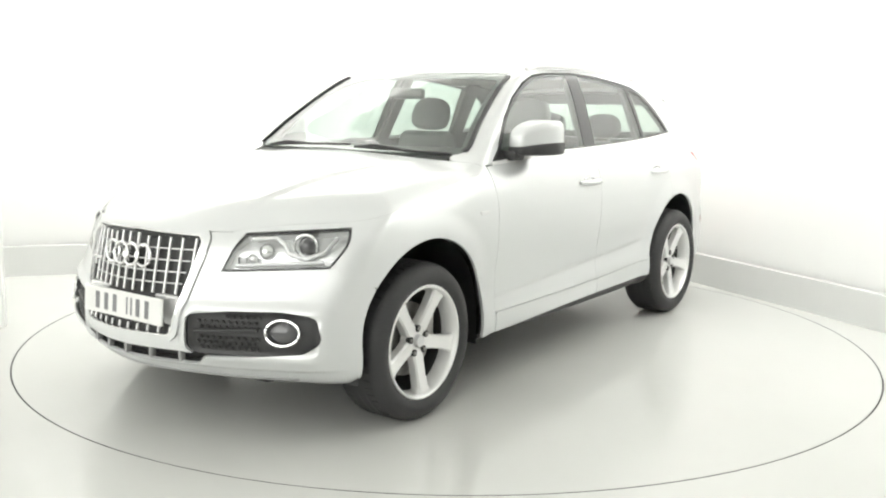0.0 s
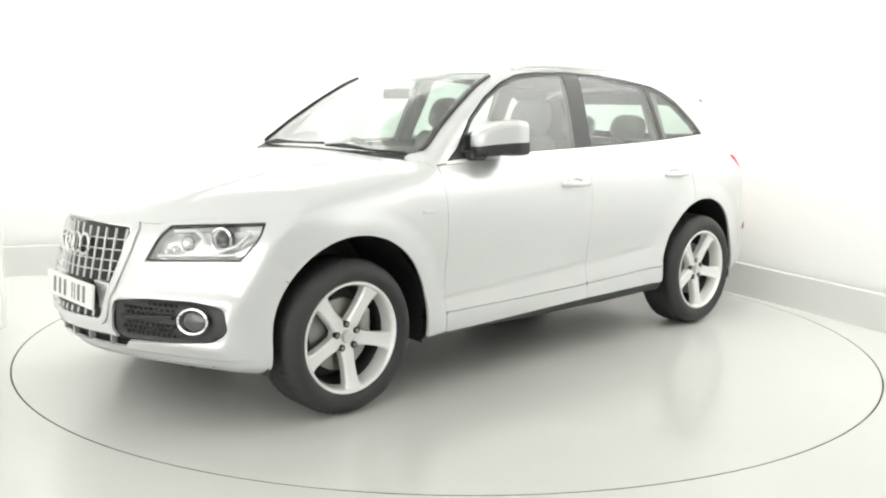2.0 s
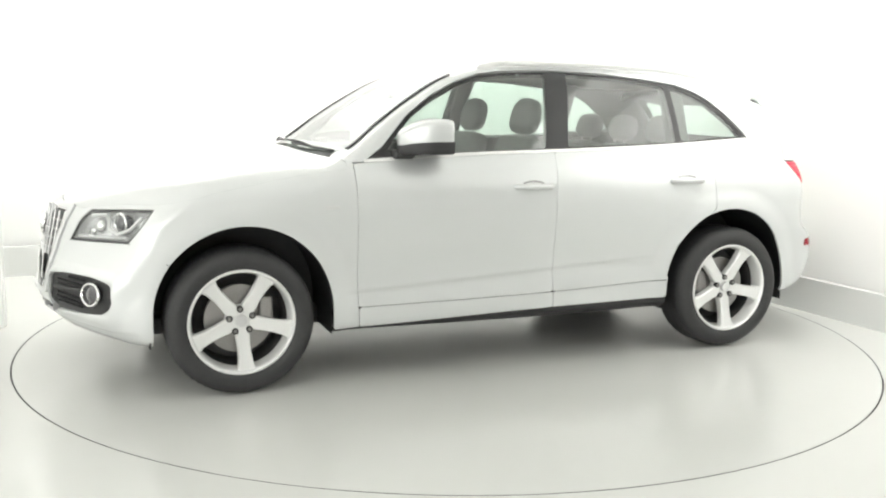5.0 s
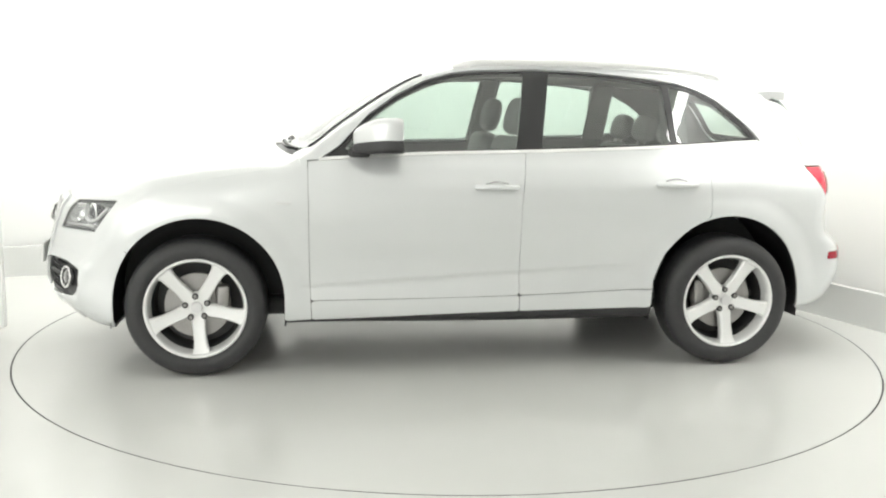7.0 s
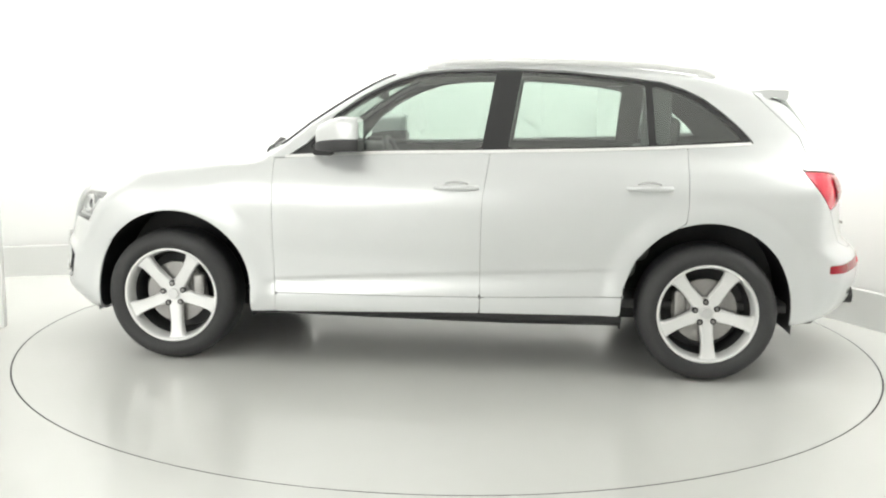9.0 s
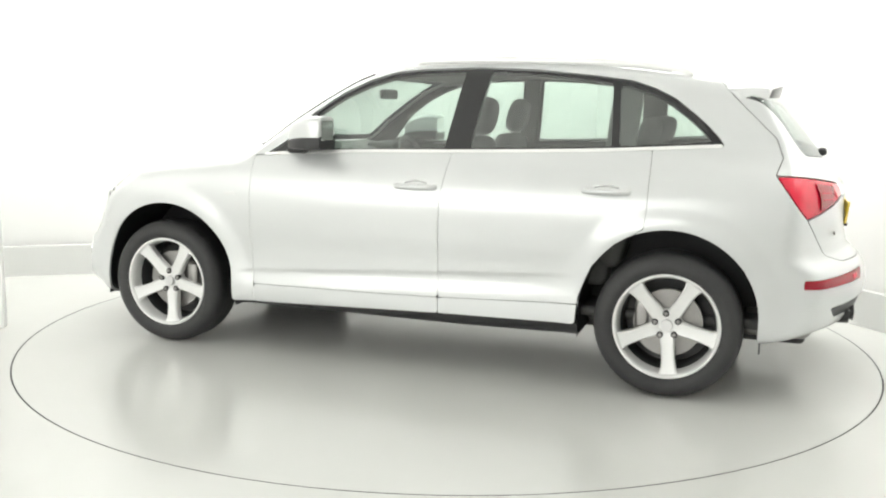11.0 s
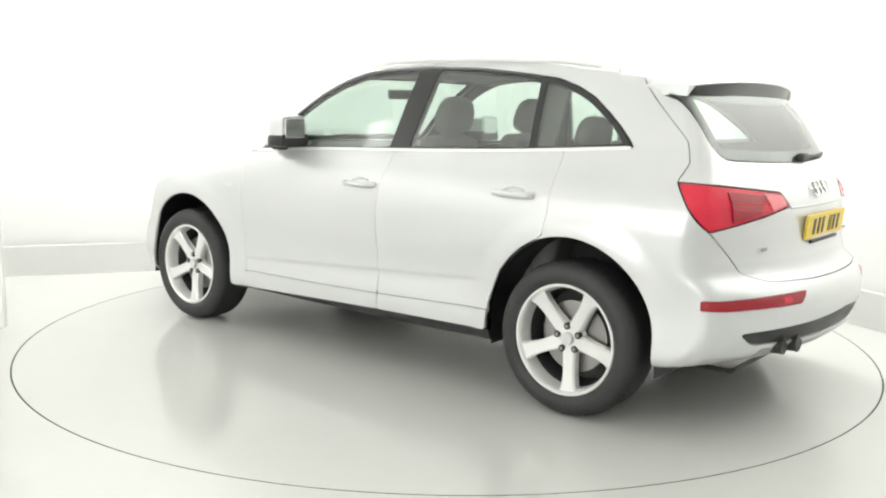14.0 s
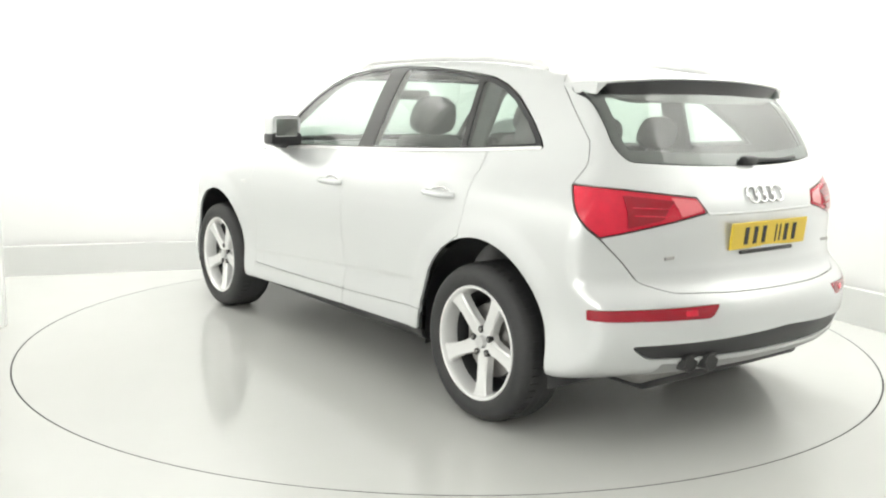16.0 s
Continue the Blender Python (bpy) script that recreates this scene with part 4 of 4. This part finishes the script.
def handle(s, x, z):
    y = skin_y(x, z)
    h = part("door_handle", tube([(x + dx, s * (y + off), z + 0.006 - 0.10 * dx * 0) for dx, off in ((0.105, -0.004), (0.088, 0.018), (0.05, 0.030), (0.0, 0.033), (-0.05, 0.030), (-0.088, 0.018), (-0.105, -0.004))], 0.017, 12, 0.8), PAINT, CAR, "white door handle", True)
    # grey arc laid on the skin stands in for the finger recess's shade
    part("handle_shade_arc", tube([(x + dx, s * (skin_y(x + dx, z + 0.022) - 0.002), z + 0.022 + 0.012 * math.sin(math.pi * (dx + 0.06) / 0.12)) for dx in np.linspace(-0.06, 0.06, 9)], 0.005, 8), LAMPGREY, h, "grey arc in place of the finger recess's shade", True)
    return h


def roof_rail(s):
    pts = []
    for x in np.linspace(0.07, -1.43, 33):
        u = (x + 0.70) / 0.77
        rise = 0.022 * (1 - ramp(np.abs(u), 0.86, 1.0))
        y = 0.583 - 0.035 * max(0.0, (-x - 0.9)) - 0.03 * max(0.0, x + 0.1)
        pts.append((x, s * y, skin_z(x, y) + float(rise) + 0.004))
    r = part("roof_rail", tube(pts, 0.015, 12, 1.25), ALU, CAR, "low silver roof rail", True)
    for x in (0.03, -1.39):
        y = 0.583 - 0.035 * max(0.0, (-x - 0.9)) - 0.03 * max(0.0, x + 0.1)
        part("rail_foot", rbox(x, s * y, skin_z(x, y) + 0.008, 0.10, 0.024, 0.030, 0.008), ALU, r, "", True)


def spoiler():
    """Roof spoiler over the rear window: a curved slab."""
    bm = bmesh.new()
    n, rows = 28, []
    for i in range(n + 1):
        y = -0.632 + 1.264 * i / n
        e = abs(y) / 0.645
        x1 = -1.872 + 0.075 * e ** 2.6
        x0 = -1.60
        ring_ = []
        zt0, zt1 = skin_z(x0, y) + 0.002, 1.508 - 0.030 * e ** 2.2
        fin = 0.040 * float(ramp(e, 0.925, 0.945))
        for x, z in ((x0, zt0), (x0 * 0.5 + x1 * 0.5, zt0 * 0.47 + zt1 * 0.53 + 0.006), (x1 + 0.012, zt1 + 0.003), (x1, zt1 - 0.002), (x1 + 0.004, zt1 - 0.008 - fin), (x1 * 0.6 + x0 * 0.4, zt1 - 0.016 - fin * 0.6), (x0, zt0 - 0.05)):
            ring_.append(bm.verts.new((x, y, z)))
        rows.append(ring_)
    for a, b in zip(rows, rows[1:]):
        for k in range(7):
            bm.faces.new((a[k], a[(k + 1) % 7], b[(k + 1) % 7], b[k]))
    bm.faces.new(rows[0])
    bm.faces.new(rows[-1][::-1])
    sp = part("rear_spoiler", bm, PAINT, CAR, "white roof spoiler with a black underside", True)
    # black underside strip
    bm = bmesh.new()
    rows = []
    for i in range(n + 1):
        y = -0.592 + 1.184 * i / n
        thin = 1 - (abs(y) / 0.594) ** 10
        e = abs(y) / 0.645
        x1 = -1.864 + 0.075 * e ** 2.6
        zt1 = 1.508 - 0.030 * e ** 2.2
        xg = skin_x(y, 1.42, False) if abs(y) < 0.60 else x1 + 0.06
        rows.append([bm.verts.new((x1 - 0.006 * thin, y, zt1 - 0.009)), bm.verts.new((x1 + 0.006, y, zt1 - 0.012 - 0.044 * thin)), bm.verts.new((max(xg - 0.006, x1 + 0.02), y, (1.405 - 0.02 * e ** 2) * thin + (zt1 - 0.014) * (1 - thin))), bm.verts.new((x1 + 0.16, y, zt1 - 0.03))])
    for a, b in zip(rows, rows[1:]):
        for k in range(4):
            bm.faces.new((a[k], a[(k + 1) % 4], b[(k + 1) % 4], b[k]))
    bm.faces.new(rows[0])
    bm.faces.new(rows[-1][::-1])
    part("spoiler_underside", bm, GLOSSBLACK, sp, "black spoiler underside", True)


def wipers():
    for y0, y1, k in ((0.12, 0.66, 0), (-0.55, 0.06, 1)):
        pts = []
        for u in np.linspace(0, 1, 12):
            y = y0 + (y1 - y0) * u
            x = 0.985 - 0.20 * y * y - 0.035 * k * u
            pts.append((x, y, skin_z(x, y) + 0.016))
        w = part("wiper", tube(pts, 0.006, 8), BLACK, CAR, "black windscreen wiper", True)
        part("wiper_arm", tube([pts[0], ((pts[0][0] + pts[5][0]) / 2, (pts[0][1] + pts[5][1]) / 2, (pts[0][2] + pts[5][2]) / 2 + 0.014), pts[6]], 0.007, 8), BLACK, w, "", True)
    pts = [(skin_x(y, z, False) - 0.014, y, z) for y, z in ((0.02, 1.172), (-0.08, 1.168), (-0.18, 1.166), (-0.28, 1.167), (-0.38, 1.172))]
    r = part("rear_wiper", tube(pts, 0.009, 8), BLACK, CAR, "black rear wiper", True)
    part("wiper_boss", rbox(skin_x(0, 1.165, False) - 0.015, 0.0, 1.166, 0.04, 0.09, 0.04, 0.014), BLACK, r, "", True)


def exhausts():
    for y in (0.405, 0.495):
        z = 0.392
        x = skin_x(y, z, False) - 0.010
        p = part("exhaust_pipe", tube([(x + 0.16, y, z - 0.007), (x - 0.004, y, z)], 0.041, 20, 0.85), BLACK, CAR, "dark steel exhaust tip", True)
        part("pipe_mouth", tube([(x - 0.0042, y, z), (x - 0.0065, y, z)], 0.034, 20, 0.85), INK, p)
        part("pipe_rim", ring_shape(x - 0.004, y, z, 0.038, 0.0045, Vector((-1, 0, 0)), 24, 0.88), GLOSSBLACK, p, "", True)


def rear_badges():
    number_plate("rear_number_plate", skin_x(0.2, 0.872, False) - 0.010, 0.872, -1, YELLOW, CAR)
    for k in range(4):
        y = (k - 1.5) * 0.056
        part("emblem_ring", ring_shape(skin_x(y, 1.035, False) - 0.008, y, 1.035, 0.036, 0.0048, Vector([float(q) for q in skin_normals(np.array([[skin_x(y, 1.035, False), y, 1.035]]))[0]])), CHROME, CAR, "chrome emblem ring", True)
    part("tailgate_grip", rbox(skin_x(0.1, 0.806, False) - 0.004, 0.02, 0.806, 0.014, 0.36, 0.016, 0.005), BLACK, CAR, "black tailgate grip under the number plate", True)
    part("plate_recess_lip", tube([(skin_x(y, 0.965, False) - 0.002, y, 0.965) for y in np.linspace(-0.355, 0.355, 15)], 0.006, 8), PAINT, CAR, "moulded lip over the number plate", True)
    part("model_badge", rbox(skin_x(0.53, 0.80, False) - 0.004, 0.53, 0.80, 0.006, 0.075, 0.014, 0.002), STEEL, CAR, "small chrome badge")
    part("model_badge", rbox(skin_x(-0.52, 0.80, False) - 0.004, -0.52, 0.80, 0.006, 0.09, 0.014, 0.002), STEEL, CAR, "small chrome badge")
    for s in (1, -1):
        part("wing_badge", rbox(0.965, s * (skin_y(0.965, 0.885) + 0.002), 0.885, 0.07, 0.005, 0.016, 0.002), SATIN, CAR, "small silver side badge")


def soft_pad(cx, cy, cz, rx, ry, rz):
    """A rounded cushion, fuller than an ellipsoid."""
    bm = bmesh.new()
    bmesh.ops.create_uvsphere(bm, u_segments=28, v_segments=18, radius=1.0)
    for v in bm.verts:
        c = [math.copysign(abs(k) ** 0.72, k) for k in v.co]
        v.co = (cx + c[0] * rx, cy + c[1] * ry * (1 - 0.10 * c[2]), cz + c[2] * rz)
    return bm


def seat(x, y, w, rear=False):
    lean = 14
    s = new("seat")
    s.parent = CAR
    s["label"] = "dark cloth " + ("rear seat" if rear else "front seat")
    s.matrix_local = pose(x, y, 0.55)
    hb = 0.60 if rear else 0.66
    cush = part("cushion", rbox(0.25, 0, 0.0, 0.52, w, 0.16, 0.05, 4), CLOTH, s, "", True)
    b = part("backrest", rbox(0, 0, hb / 2, 0.13, w, hb, 0.055, 5, None, lambda c: Vector((c.x, c.y * (0.80 if c.z > hb * 0.7 else 1.0), c.z))), CLOTH, s, "", True)
    b.matrix_local = pose(0.0, 0, 0.02, 0, -lean, 0)
    hz = hb + (0.105 if rear else 0.115)
    h = part("headrest", soft_pad(0.0, 0, hz, 0.055, 0.142 if not rear else 0.13, 0.082 if rear else 0.105), CLOTH, s, "", True)
    h.matrix_local = pose(0.0, 0, 0.02, 0, -lean, 0)
    for dy in (-0.06, 0.06):
        p = part("headrest_post", tube([(0, dy, hb - 0.05), (0, dy, hb + 0.08)], 0.007, 8), STEEL, h, "")
    return s


def interior():
    for y in (0.37, -0.37):
        seat(-0.14, y, 0.50)
    for y in (0.42, 0.0, -0.42):
        seat(-1.06, y, 0.46 if y else 0.34, True)
    part("cabin_floor", rbox(-0.5, 0, 0.36, 2.9, 1.50, 0.05, 0.02), TRIM, CAR, "dark cabin floor")
    dash = part("dashboard", rbox(0.70, 0, 0.93, 0.42, 1.36, 0.34, 0.10, 5, None, lambda c: Vector((c.x, c.y, c.z + (0.05 if c.x > 0.7 and c.z > 0.9 else 0)))), TRIM, CAR, "dark dashboard", True)
    part("instrument_hood", rbox(0.53, -0.37, 1.105, 0.20, 0.40, 0.07, 0.03, 4), TRIM, dash, "", True)
    c = Vector((0.36, -0.37, 1.0))
    n = Vector((-0.9, 0, 0.42)).normalized()
    wl = part("steering_wheel", ring_shape(c.x, c.y, c.z, 0.185, 0.016, n, 40), TRIM, CAR, "dark steering wheel", True)
    part("wheel_hub", rbox(c.x + 0.02, c.y, c.z - 0.01, 0.05, 0.16, 0.12, 0.03, 4), TRIM, wl, "", True)
    for a in (0, 1, 2):
        d = (Vector((0, 1, 0)), Vector((0, -1, 0)), Vector((-0.42, 0, -0.9)))[a]
        part("wheel_spoke", tube([c, c + d * 0.18], 0.014, 8), TRIM, wl, "", True)
    part("console", rbox(0.1, 0, 0.62, 0.9, 0.22, 0.34, 0.05, 4), TRIM, CAR, "dark centre console", True)
    part("parcel_shelf", rbox(-1.48, 0, 0.98, 0.62, 1.14, 0.03, 0.01), TRIM, CAR, "dark load cover")
    part("inner_mirror", rbox(0.40, 0.0, 1.44, 0.03, 0.24, 0.06, 0.014, 4), TRIM, CAR, "dark inner mirror", True)
    for s in (1, -1):
        part("pillar_trim", rbox(-1.135, s * 0.665, 1.34, 0.15, 0.03, 0.38, 0.012, 2, None, lambda c: Vector((c.x - 0.05 * (c.z - 1.34), c.y - s * (c.z - 1.34) * 0.42, c.z))), TRIM, CAR, "dark rear pillar lining")
        part("pillar_trim", rbox(-0.335, s * 0.69, 1.34, 0.10, 0.03, 0.42, 0.01, 2, None, lambda c: Vector((c.x - 0.17 * (c.z - 1.34), c.y - s * (c.z - 1.34) * 0.42 - s * 0.01, c.z))), TRIM, CAR, "dark pillar lining")


def underbody():
    part("underbody", rbox(-0.02, 0, 0.285, 4.05, 1.10, 0.10, 0.03), BLACK, CAR, "black underbody")
    part("silencer", rbox(-1.90, 0.40, 0.33, 0.34, 0.42, 0.12, 0.05, 4), STEEL, CAR, "grey steel silencer", True)
    for x in (1.4035, -1.4035):
        part("axle", tube([(x, -0.72, 0.352), (x, 0.72, 0.352)], 0.045, 12), BLACK, CAR, "black axle", True)
        for s in (1, -1):
            part("brake_caliper", rbox(x + (0.125 if x < 0 else -0.125), s * 0.80, 0.385, 0.07, 0.07, 0.15, 0.02, 3), STEEL, CAR, "grey brake caliper", True)
            part("suspension_arm", tube([(x - 0.02, s * 0.74, 0.30), (x - 0.1, s * 0.35, 0.27)], 0.028, 8), BLACK, CAR, "black suspension arm", True)


def intake():
    sheet("lower_intake", lambda x, y, z: d_intake(x, y, z) + 0.001, INK, CAR, "black lower air intake", lift=-0.035, depth=0.01, fine=1)
    for y in (-0.28, -0.14, 0.0, 0.14, 0.28):
        part("intake_slat", rbox(skin_x(abs(y), 0.362) - 0.022, y, 0.362, 0.03, 0.014, 0.046, 0.004), GREYPL, CAR, "", True)
    pts = [(skin_x(abs(y), 0.285) - 0.004, y, 0.284) for y in np.linspace(-0.70, 0.70, 33)]
    part("lower_lip", tube(pts, 0.010, 8, 0.8), GREYPL, CAR, "grey lip under the front bumper", True)


grille()

for side in (1, -1):
    headlight_inside(side)
    fog_lamp(side)
    tail_details(side)
    mirror(side)
    handle(side, -0.118, 0.960)
    handle(side, -1.090, 0.976)
    roof_rail(side)
spoiler()
wipers()
exhausts()
rear_badges()
interior()
underbody()
intake()


def motions():
    car_rows, table_rows = [], []
    for t, h in HEADINGS:
        c, s = math.cos(radians(h)), math.sin(radians(h))
        car_rows.append((t, pose(-(c * OFF_X - s * OFF_Y), -(s * OFF_X + c * OFF_Y), 0.0, 0, 0, h)))
        table_rows.append((t, pose(0, 0, 0, 0, 0, h)))
    walk(CAR, car_rows)
    walk(TURNTABLE, table_rows)


motions()
